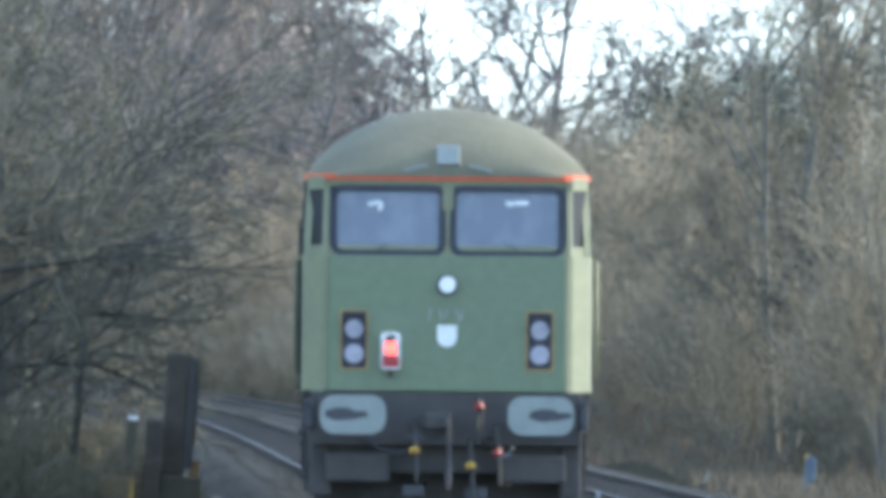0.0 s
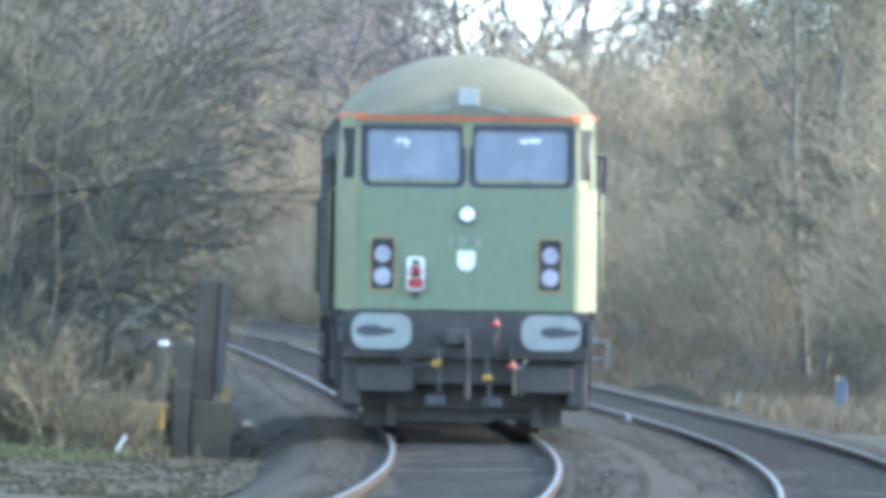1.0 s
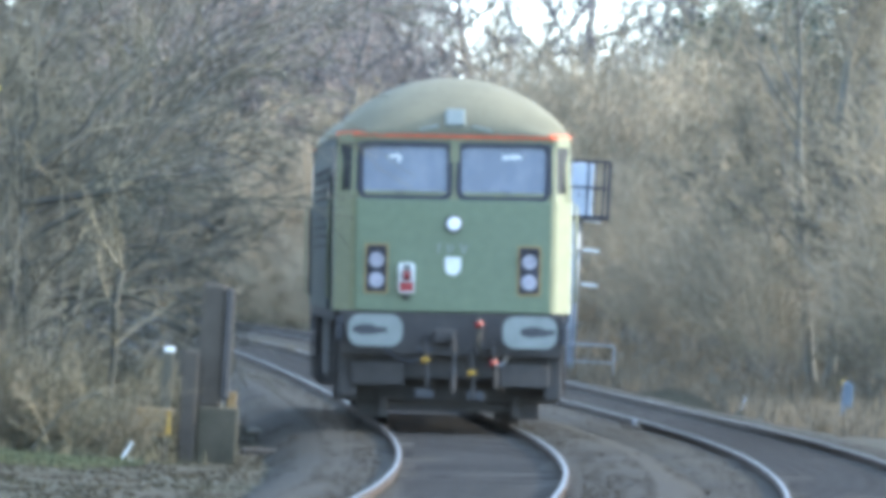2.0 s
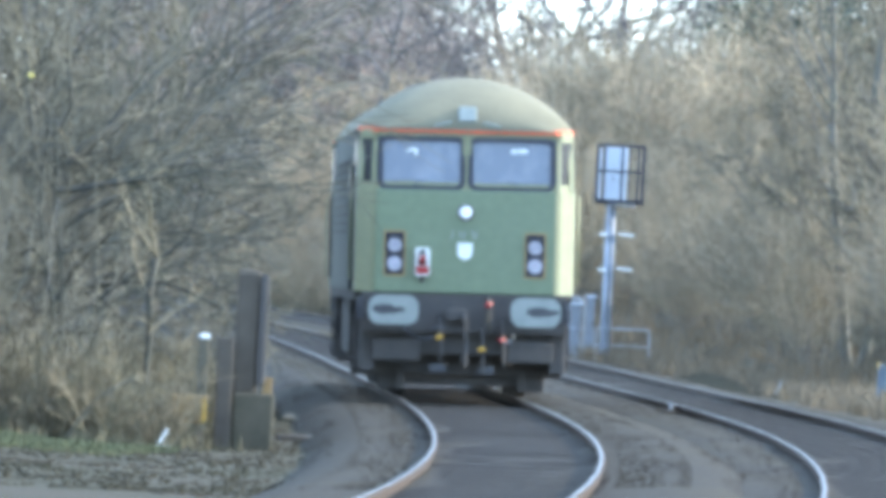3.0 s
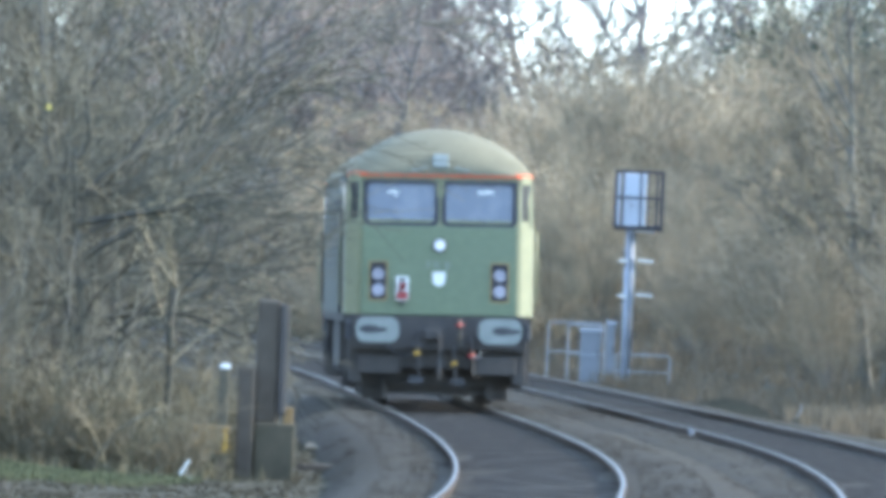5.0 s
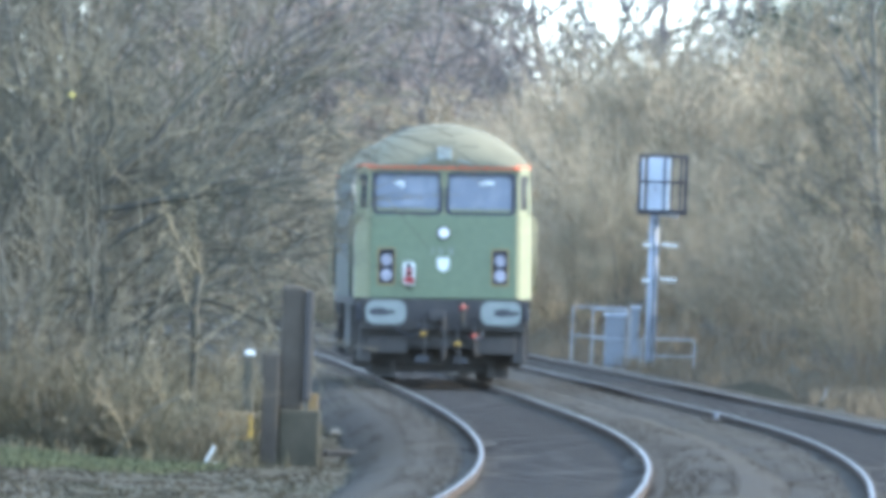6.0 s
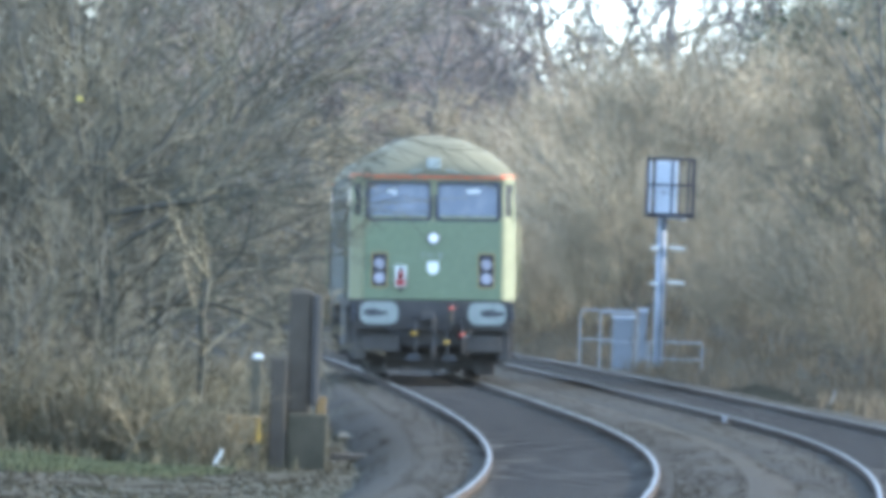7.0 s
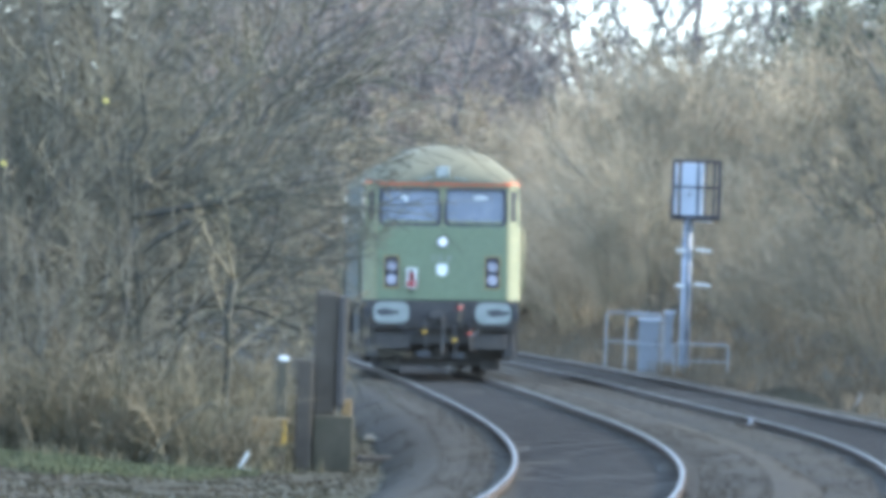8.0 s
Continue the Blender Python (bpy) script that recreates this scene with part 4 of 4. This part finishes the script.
def tree(seed, height, mats, label, limbs=12, kids=(9, 6, 4), least=(0.03, 0.012), angle=48, forks=1, lean=0.0, wild=0.05, girth=0.012):
    rng = np.random.default_rng(seed)
    starts = [((0.2 * k, 0, -0.4), (rng.normal(0, 0.12) + 0.25 * (k - (forks - 1) / 2) + lean, rng.normal(0, 0.12), 1), height * rng.uniform(0.85, 1), girth * height) for k in range(forks)]
    spec = [(limbs, 0.45, angle, wild, 0.02, 9, 0.25), (kids[0], 0.48, 42, 0.07 + wild, 0.05, 6, 0.3), (kids[1], 0.5, 42, 0.16, 0.03, 4, 0.4),
            (kids[2], 0.5, 40, 0.2, 0.02, 3, 0.5), (0, 0, 0, 0.2, 0.0, 2, 0.6)]
    return plant("bare_tree", grow(rng, spec, starts), 2, mats, ("trunk", "crown"), label, "tree", least)


def bough_tree(seed, label, boughs, mats, girth, kids=(10, 7, 5), least=(0.010, 0.004), sway=0.12, twist=42):
    """A low forked tree with long sweeping boughs. boughs: (height on the trunk, sideways, away, up, length)."""
    rng = np.random.default_rng(seed)
    top = max(b[0] for b in boughs)
    stem = grow(rng, [(0, 0, 0, 0.05, 0.02, 8, 0.45)], [((0, 0, -0.4), (0.04, 0, 1), top + 0.6, girth * 1.6)])
    starts = [((rng.normal(0, 0.05), rng.normal(0, 0.05), h), (dx, dy, dz), length, girth * rng.uniform(0.75, 1.1)) for h, dx, dy, dz, length in boughs]
    spec = [(kids[0], 0.40, twist, sway, 0.0, 10, 0.22), (kids[1], 0.5, 42, 0.15, 0.01, 5, 0.35), (kids[2], 0.5, 40, 0.18, 0.0, 3, 0.5), (0, 0, 0, 0.18, 0.0, 2, 0.6)]
    return plant("bare_tree", stem + grow(rng, spec, starts), 1, mats, ("trunk", "crown"), label, "tree", least)


def place(template, x, y, scale=1.0, turn=0.0, sz=None, dz=-0.05):
    """A copy of a plant, rooted in the ground."""
    template.scale = (scale, scale, sz or scale)
    return copy_thing(template, pose(x, y, ground_height(x, y) + dz, 0, 0, turn))


def set_first(template, x, y, scale=1.0, turn=0.0, dz=-0.05):
    template.matrix_world = pose(x, y, ground_height(x, y) + dz, 0, 0, turn) @ Matrix.Diagonal((scale, scale, scale, 1))


def plant_all():
    rng = np.random.default_rng(21)
    # thicket on the near left
    near = [shrub(s, h, n, ("bark", "dark_twig"), "tangled leafless shrub with greenish grey twigs beside the track", spread=sp, kids=k, least=(0.008, 0.0035), bend=0.17)
            for s, h, n, sp, k in ((1, 4.6, 13, 0.5, (12, 12)), (2, 3.6, 13, 0.8, (11, 12)), (3, 5.2, 11, 0.45, (13, 12)))]
    spots = [(-3.75, 131, 1.0), (-3.6, 136, 0.8), (-4.4, 134, 1.1), (-4.9, 128, 1.0), (-4.1, 124, 0.75), (-3.5, 141, 0.8),
             (-4.6, 150, 1.2), (-5.4, 142, 1.2), (-5.3, 152, 1.3), (-6.3, 158, 1.4), (-6.6, 150, 1.5), (-5.9, 166, 1.5), (-7.7, 170, 1.6)]
    for i, (x, y, sc) in enumerate(spots):
        if i < 3:
            set_first(near[i], x, y, sc, 40 * i)
        else:
            place(near[i % 3], x, y, sc, float(rng.uniform(0, 360)))
    thorn = [tree(80 + s, 5.6, ("bark", "dark_twig"), "gnarled leafless thorn tree with a dense twiggy crown", limbs=15, kids=(9, 6, 4), least=(0.016, 0.0055), angle=62, wild=0.17) for s in range(2)]
    for i, (x, y, sc, a) in enumerate(((-3.9, 138, 0.85, 205.0), (-4.1, 129, 1.0, 140.0), (-3.4, 146, 1.0, 70.0), (-5.1, 135, 1.05, 220.0), (-4.6, 156, 1.2, 300.0))):
        if i < 2:
            set_first(thorn[i], x, y, sc, a)
        else:
            place(thorn[i % 2], x, y, sc, a)
    # brambles low in front of it
    low = [shrub(s, 1.5, 16, ("bramble", "bramble"), "low brown bramble tangle at the foot of the thicket", spread=1.2, kids=(9, 5), least=(0.008, 0.005)) for s in (11, 12)]
    for i in range(14):
        x, y = -5.0 + 0.24 * i + float(rng.uniform(-0.15, 0.15)), float(rng.uniform(121.5, 125))
        sc = float(rng.uniform(0.55, 1.0))
        if i < 2:
            set_first(low[i], x, y, sc)
        else:
            place(low[i % 2], x, y, sc, float(rng.uniform(0, 360)))
    for i in range(16):
        x, y = -1.95 - 1.9 * float(rng.random()), 129 + 2.1 * i
        place(low[i % 2], x + min(0, line_a(y) - 1.4), y, float(rng.uniform(0.6, 1.0)), float(rng.uniform(0, 360)))
    for x, y, sc in ((10.0, 221, 0.55), (11.2, 225, 0.65)):      # a shaded bush on the bank, its shade given by dark twig colour
        place(near[1], x, y, sc, 33.0 * y)
    # scrub along the outside of the curve
    tan = [shrub(30 + s, 5.0, 16, ("twig", "tan_twig"), "tan leafless scrub lit by low sun on the bank", spread=0.5, kids=(11, 12), least=(0.012, 0.0065)) for s in range(3)]
    brown = [shrub(40 + s, 5.4, 16, ("bark", "twig"), "brown leafless scrub on the bank", spread=0.5, kids=(11, 12), least=(0.012, 0.0065)) for s in range(2)]
    mauve = [shrub(50 + s, 6.5, 15, ("far_bark", "hazed_twig"), "far leafless thicket coloured mauve-brown for haze", spread=0.4, kids=(11, 12), least=(0.016, 0.010)) for s in range(2)]
    used = set()

    def belt(templates, ya, yb, step, oa, ob, smin, smax):
        y = ya
        while y < yb:
            o = float(rng.uniform(oa, ob))
            x = line_b(y) + o
            t = templates[int(rng.integers(len(templates)))]
            sc = float(rng.uniform(smin, smax))
            if id(t) not in used:
                used.add(id(t))
                set_first(t, x, y, sc, float(rng.uniform(0, 360)))
            else:
                place(t, x, y, sc, float(rng.uniform(0, 360)))
            y += step * float(rng.uniform(0.7, 1.3))

    belt(brown, 214, 300, 3.2, 6.0, 8.5, 0.45, 0.7)
    belt(brown + tan, 216, 330, 4.0, 9.0, 13.0, 0.55, 0.8)
    belt(tan, 345, 430, 3.2, 6.0, 9.0, 0.65, 1.05)
    dome = [shrub(55 + s, 7.0, 26, ("bark", "twig"), "large rounded leafless willow bush on the bank", spread=0.42, kids=(15, 14), least=(0.013, 0.0065), bend=0.14) for s in range(2)]
    for i, (x, y, sc, a) in enumerate(((5.75, 326, 1.06, 0), (7.6, 331, 0.98, 80), (9.4, 320, 0.78, 200), (6.7, 340, 1.16, 140), (11.0, 330, 0.74, 290), (8.6, 312, 0.6, 30))):
        if i < 2:
            set_first(dome[i], x, y, sc, a)
        else:
            place(dome[i % 2], x, y, sc, a)
    belt(tan + brown, 330, 470, 3.4, 9.5, 14.0, 1.0, 1.32)
    belt(mauve, 432, 570, 4.0, 4.5, 9.0, 1.1, 1.8)
    belt(tan, 405, 520, 4.5, 4.0, 7.5, 1.0, 1.35)
    belt(mauve, 400, 500, 4.0, 11.0, 19.0, 0.5, 0.75)
    # bare trees
    far = [tree(60 + s, 15, ("far_bark", "far_bark"), "tall bare tree behind the scrub", limbs=13, kids=(8, 6, 4), least=(0.04, 0.014), girth=0.016, wild=0.10) for s in range(3)]
    tall = [tree(70 + s, 9.5, ("bark", "twig"), "slender bare tree with rising branches on the bank", limbs=11, kids=(7, 6, 4), least=(0.018, 0.0065), angle=34, forks=2) for s in range(2)]
    n = 0
    for px, d, sc in ((0.2, 430, 1.0), (4.0, 445, 1.05), (7.6, 420, 1.0), (-3.5, 470, 1.15), (2.2, 470, 1.0), (17.5, 430, 1.0), (9.4, 460, 1.1), (5.8, 455, 1.05), (-1.2, 440, 1.0), (12.2, 470, 0.85), (14.5, 452, 0.95), (10.9, 440, 0.85)):
        if n < 3:
            set_first(far[n], px, d, sc, 50 * n)
        else:
            place(far[n % 3], px, d, sc, 77.0 * n)
        n += 1
    dense = [tree(66 + s, 14, ("hazed_twig", "hazed_twig"), "tall brown leafless tree in a dense far wood", limbs=15, kids=(8, 6, 4), least=(0.045, 0.026), angle=42) for s in range(2)]
    n = 0
    for x, d, sc in ((-2.0, 466, 1.05), (-5.0, 480, 1.2), (-8.2, 512, 1.3), (-11.0, 542, 1.3), (-3.6, 490, 1.3), (-6.8, 497, 1.35), (-10.0, 532, 1.4), (-13.5, 566, 1.4), (-0.6, 486, 1.2), (-4.4, 512, 1.4), (-8.4, 520, 1.45), (-12.4, 556, 1.45)):
        if n < 2:
            set_first(dense[n], x, d, sc, 60 * n)
        else:
            place(dense[n % 2], x, d, sc, 83.0 * n)
        n += 1
    belt(tan, 395, 540, 4.0, 3.4, 5.2, 0.45, 0.7)
    sallow = tree(64, 9.5, ("twig", "tan_twig"), "tan leafless sallow tree at the end of the curve", limbs=16, kids=(9, 7, 4), least=(0.025, 0.014), angle=44)
    set_first(sallow, -2.4, 436, 0.95, 0)
    for x, d, sc, a in ((-3.6, 449, 1.0, 70.0), (-1.2, 430, 0.9, 140.0), (-4.4, 457, 1.05, 200.0), (0.4, 424, 0.85, 260.0)):
        place(sallow, x, d, sc, a)
    n = 0
    for x, d, sc in ((9.6, 236, 1.0), (11.2, 248, 1.1), (12.4, 262, 1.05), (14.0, 285, 1.1)):
        if n < 2:
            set_first(tall[n], x, d, sc, 120 * n)
        else:
            place(tall[n % 2], x, d, sc, 95.0 * n)
        n += 1

    leaning = bough_tree(90, "bare tree on the bank with boughs leaning out over the line",
                         ((1.2, -0.66, 0, 0.75, 5.4), (1.9, -0.52, 0.1, 0.86, 5.0), (1.0, -0.30, -0.1, 1.0, 6.4), (1.6, -0.06, 0.1, 1.0, 6.2),
                          (1.4, 0.30, 0, 1.0, 5.8), (2.4, -0.78, 0, 0.66, 3.8), (2.6, 0.55, 0, 0.8, 3.8), (3.0, -0.40, 0.2, 0.9, 3.6)),
                         ("bark", "dark_twig"), 0.062, kids=(9, 7, 5), least=(0.018, 0.0075), sway=0.08, twist=34)
    set_first(leaning, 10.6, 233, 1.0, 0)
    for x, d, sc, a in ((12.6, 246, 1.15, -14.0), (9.9, 258, 0.8, 8.0), (12.4, 226, 0.8, 20.0)):
        place(leaning, x, d, sc, a)
    # the tree whose boughs sweep out of the near thicket towards the track
    sweep = bough_tree(95, "gnarled leafless tree with dark boughs sweeping towards the track",
                       ((1.2, 1.0, 0.1, 0.72, 2.7), (1.6, 1.0, -0.1, 0.42, 2.9), (2.0, 1.0, 0.2, 0.22, 2.8), (2.3, 1.0, 0.0, 0.48, 2.7), (2.7, 1.0, -0.2, 0.10, 2.4),
                        (3.0, 0.9, 0.1, 0.75, 2.3), (3.3, 0.5, 0.0, 1.0, 1.9), (2.5, 1.0, 0.1, 0.30, 2.5), (1.4, 1.0, -0.2, 0.62, 2.0),
                        (1.8, -0.8, 0.0, 0.7, 2.0), (2.4, -0.6, 0.2, 0.9, 1.9), (1.2, -0.3, -0.1, 1.0, 2.4)),
                       ("dark_bark", "dark_twig"), 0.040, kids=(9, 5, 3), least=(0.010, 0.0036), sway=0.14)
    set_first(sweep, -3.2, 126.5, 0.84, 0)
    for x, d, sc, a in ((-4.6, 130.5, 0.95, -10.0),):
        place(sweep, x, d, sc, a)


def evergreen(seed, w, h, count, label):
    """A dark ivy-clad bush: a few stems under many small tilted leaves."""
    rng = np.random.default_rng(seed)
    r = root("evergreen_tree", label, "tree")
    stems = grow(rng, [(6, 0.5, 40, 0.1, 0.02, 6, 0.3), (0, 0, 0, 0.15, 0.02, 4, 0.4)], [((rng.normal(0, 0.2), rng.normal(0, 0.2), -0.1), (rng.normal(0, 0.3), rng.normal(0, 0.3), 1), h * 0.85, 0.04) for k in range(7)])
    a = new("stem", branch_mesh("stem", stems, "bark", 4, 0.015))
    V, Fc = [], []
    clumps = [(rng.normal(0, w * 0.28), rng.normal(0, w * 0.28), h * rng.uniform(0.1, 0.95)) for k in range(70)]
    for i in range(count):
        cx, cy, cz = clumps[int(rng.integers(len(clumps)))]
        q = np.array((cx, cy, cz)) + rng.normal(0, 0.16, 3)
        n = rng.normal(0, 1, 3)
        u = np.cross(n, (0, 0.3, 1))
        u /= np.linalg.norm(u) + 1e-9
        v = np.cross(n, u)
        v /= np.linalg.norm(v) + 1e-9
        l = rng.uniform(0.016, 0.035)
        k = len(V)
        V += [q - u * l, q + v * l * 0.6, q + u * l, q - v * l * 0.6]
        Fc.append((k, k + 1, k + 2, k + 3))
    b = new("foliage", solid_mesh("foliage", [tuple(t) for t in V], Fc, ["evergreen"]))
    a.parent = b.parent = r
    return r


def plant_evergreens():
    t = evergreen(3, 2.4, 2.6, 16000, "dark evergreen tree among the bare scrub")
    set_first(t, 14.6, 402, 3.3)
    place(t, -0.9, 458, 3.2, 130.0)


plant_all()
plant_evergreens()


def sapling(x, y, heights, radius, seed, leaves=(), bark="pale_bark", label="slender pale-barked sapling at the edge of the thicket"):
    """A slender pale stem that sways along its height, with a few side twigs. heights: (height, offset to the right)."""
    rng = np.random.default_rng(seed)
    g = ground_height(x, y)
    r = root("sapling", label, "sapling", "thicket saplings")
    r.location = (x, y, g)
    pts = [(o, 0.02 * i, h) for i, (h, o) in enumerate(heights)]
    bm = bmesh.new()
    tube(bm, pts, radius, 6)
    part("stem", bm, bark, r, smooth=True)
    starts = []
    for h, o in heights[2:]:
        for k in range(2):
            starts.append(((o, 0.02, h), (rng.normal(0, 1), rng.normal(0, 1), 0.9), rng.uniform(0.4, 1.0), radius * 0.5))
    twigs = new("crown", branch_mesh("crown", grow(rng, [(5, 0.5, 35, 0.12, 0.03, 5, 0.4), (0, 0, 0, 0.15, 0.02, 3, 0.5)], starts), "bramble", 3, 0.005))
    twigs.parent = r
    for h, o in leaves:
        bm = bmesh.new()
        box(bm, (o, -0.03, h), (0.06, 0.012, 0.045), 0.005, ry=25)
        part("leaf", bm, "leaf", r, "last yellow leaf")


sapling(-3.72, 121.8, ((-0.1, 0.0), (0.9, 0.02), (1.8, 0.07), (2.6, 0.02), (3.3, 0.2), (3.6, 0.27), (4.6, 0.2)), 0.007, 31, ((3.6, 0.27),))
sapling(-2.74, 122.4, ((-0.1, -0.06), (0.8, 0.0), (1.7, 0.06), (2.7, -0.02), (3.6, 0.0), (4.6, 0.02), (5.4, 0.06)), 0.008, 32)
sapling(-4.25, 122.2, ((-0.1, 0.1), (0.7, 0.02), (1.6, -0.08), (2.5, -0.2), (3.4, -0.26), (4.4, -0.4)), 0.008, 33, ((2.9, -0.22),))
sapling(-2.2, 125.0, ((-0.1, -0.02), (0.6, 0.0), (1.1, 0.02), (1.5, 0.0), (1.9, 0.05)), 0.040, 34, (), "dark_bark", "dark young trunk at the edge of the thicket")


def fallen_branch():
    bm = bmesh.new()
    tube(bm, [(-0.52, 0.1, -0.40), (-0.30, 0.1, -0.08), (-0.17, 0.05, 0.10), (0.0, 0, 0.22), (0.17, 0, 0.32), (0.26, 0.03, 0.34)], 0.012, 6)
    o = thing("fallen_branch", bm, "pale_bark", "pale bare branch lying against the brambles", "branch", smooth=True)
    g = at_ground(-2.43, 120.4)
    o.location = (g[0], g[1], g[2] + 0.36)


fallen_branch()


def make_gravel():
    """Stones and litter strewn over the cess beside the near track."""
    rng = np.random.default_rng(14)
    V, Fc = [], []
    for i in range(7000):
        y = 98 + 60 * rng.random() ** 1.3
        x = line_a(y) - rng.uniform(1.8, 6.5)
        sz = rng.uniform(0.015, 0.045, 3) * (1, 1, 0.6)
        v = CUBE_V * sz * rng.uniform(0.7, 1.3, (8, 1))
        a = rng.uniform(0, 6.28)
        v = np.stack([v[:, 0] * math.cos(a) - v[:, 1] * math.sin(a), v[:, 0] * math.sin(a) + v[:, 1] * math.cos(a), v[:, 2]], 1)
        Fc += (CUBE_F + len(V)).tolist()
        V += (v + (x, y, ground_height(x, y) + 0.01)).tolist()
    tagged(new("gravel", solid_mesh("gravel", V, Fc, ["earth"])), "scattered stones and litter on the dark cess", "gravel", kind="stuff")


make_gravel()


def tufts(name, count, where, blades, height, mat, label, seed):
    rng = np.random.default_rng(seed)
    V, Fc = [], []
    for i in range(count):
        x, y = where(rng)
        z = ground_height(x, y)
        for b in range(blades):
            h = height * rng.uniform(0.5, 1.2)
            a = rng.uniform(0, 6.28)
            lx, ly = rng.normal(0, 0.35, 2) * h
            w = 0.010
            bx, by = x + rng.normal(0, 0.06), y + rng.normal(0, 0.06)
            k = len(V)
            c, s = w * math.cos(a), w * math.sin(a)
            V += [(bx - c, by - s, z - 0.02), (bx + c, by + s, z - 0.02), (bx + lx * 0.4 + c * .7, by + ly * 0.4 + s * .7, z + h * 0.6), (bx + lx * 0.4 - c * .7, by + ly * 0.4 - s * .7, z + h * 0.6), (bx + lx, by + ly, z + h)]
            Fc += [(k, k + 1, k + 2, k + 3), (k + 3, k + 2, k + 4)]
    tagged(new(name, solid_mesh(name, V, Fc, [mat])), label, "grass", kind="stuff")


def right_bank(rng):
    y = rng.uniform(180, 420)
    return line_b(y) + rng.uniform(3.4, 9.0) ** 1.0, y


def grassy(rng):
    """Ragged patches on the verge."""
    while True:
        x, y = rng.uniform(-5.2, -1.8), rng.uniform(113.5, 119.8)
        if noise.noise((x * 0.9, y * 0.35, 5)) + 0.25 * (y - 116.5) / 3 > 0.0:
            return x, y


tufts("dry_grass", 3600, right_bank, 9, 0.34, "dry_grass", "dry tan grass along the foot of the bank", 5)
tufts("grass", 2000, grassy, 8, 0.06, "grass", "low damp green grass beside the track", 6)
tufts("dry_grass", 900, lambda r: (r.uniform(-5.2, -1.2), r.uniform(119, 165)), 8, 0.16, "dead_grass", "brown dead grass under the thicket", 7)


# ---- movement ----
def travelled(t):
    """Distance of the near end from the camera's plane."""
    return 111.83 + 12.199 * t - 0.0949 * t * t + 0.00497 * t ** 3


def loco_pose(t):
    y = travelled(t)
    a = Vector((line_a(y + 3.8), y + 3.8, 0))
    b = Vector((line_a(y + LENGTH - 3.8), y + LENGTH - 3.8, 0))
    d = (b - a).normalized()
    start = a - d * 3.8
    lean = -math.degrees(cant_a(y + 3))
    return pose(start.x, start.y, 0.012 + 0.0025 * t, 0, lean, math.degrees(math.atan2(-d.x, d.y)))


def motions():
    walk(locomotive, [(t * 0.5, loco_pose(t * 0.5)) for t in range(17)])
    for ws, y in wheelsets:
        rows = []
        for k in range(241):
            t = k / 30
            rows.append((t, pose(0, y, 0.57, -math.degrees((travelled(t) - travelled(0)) / 0.57))))
        walk(ws, rows)
    # the drum of the tail lamp turns its bright side out at each flash
    rows = [(0.0, 180)]
    for n, flash in enumerate((0.0, 3.1, 6.2)):
        base = 180 + 360 * n
        if n:
            rows += [(flash - 2 / FPS, base - 176), (flash - 1 / FPS, base - 88), (flash, base)]
        rows += [(flash + 1 / FPS, base + 88), (flash + 2 / FPS, base + 176)]
    rows.append((8.0, rows[-1][1]))
    walk(lamp_drum, [(t, pose(-0.52, -0.085, 1.67, a)) for t, a in rows])


motions()
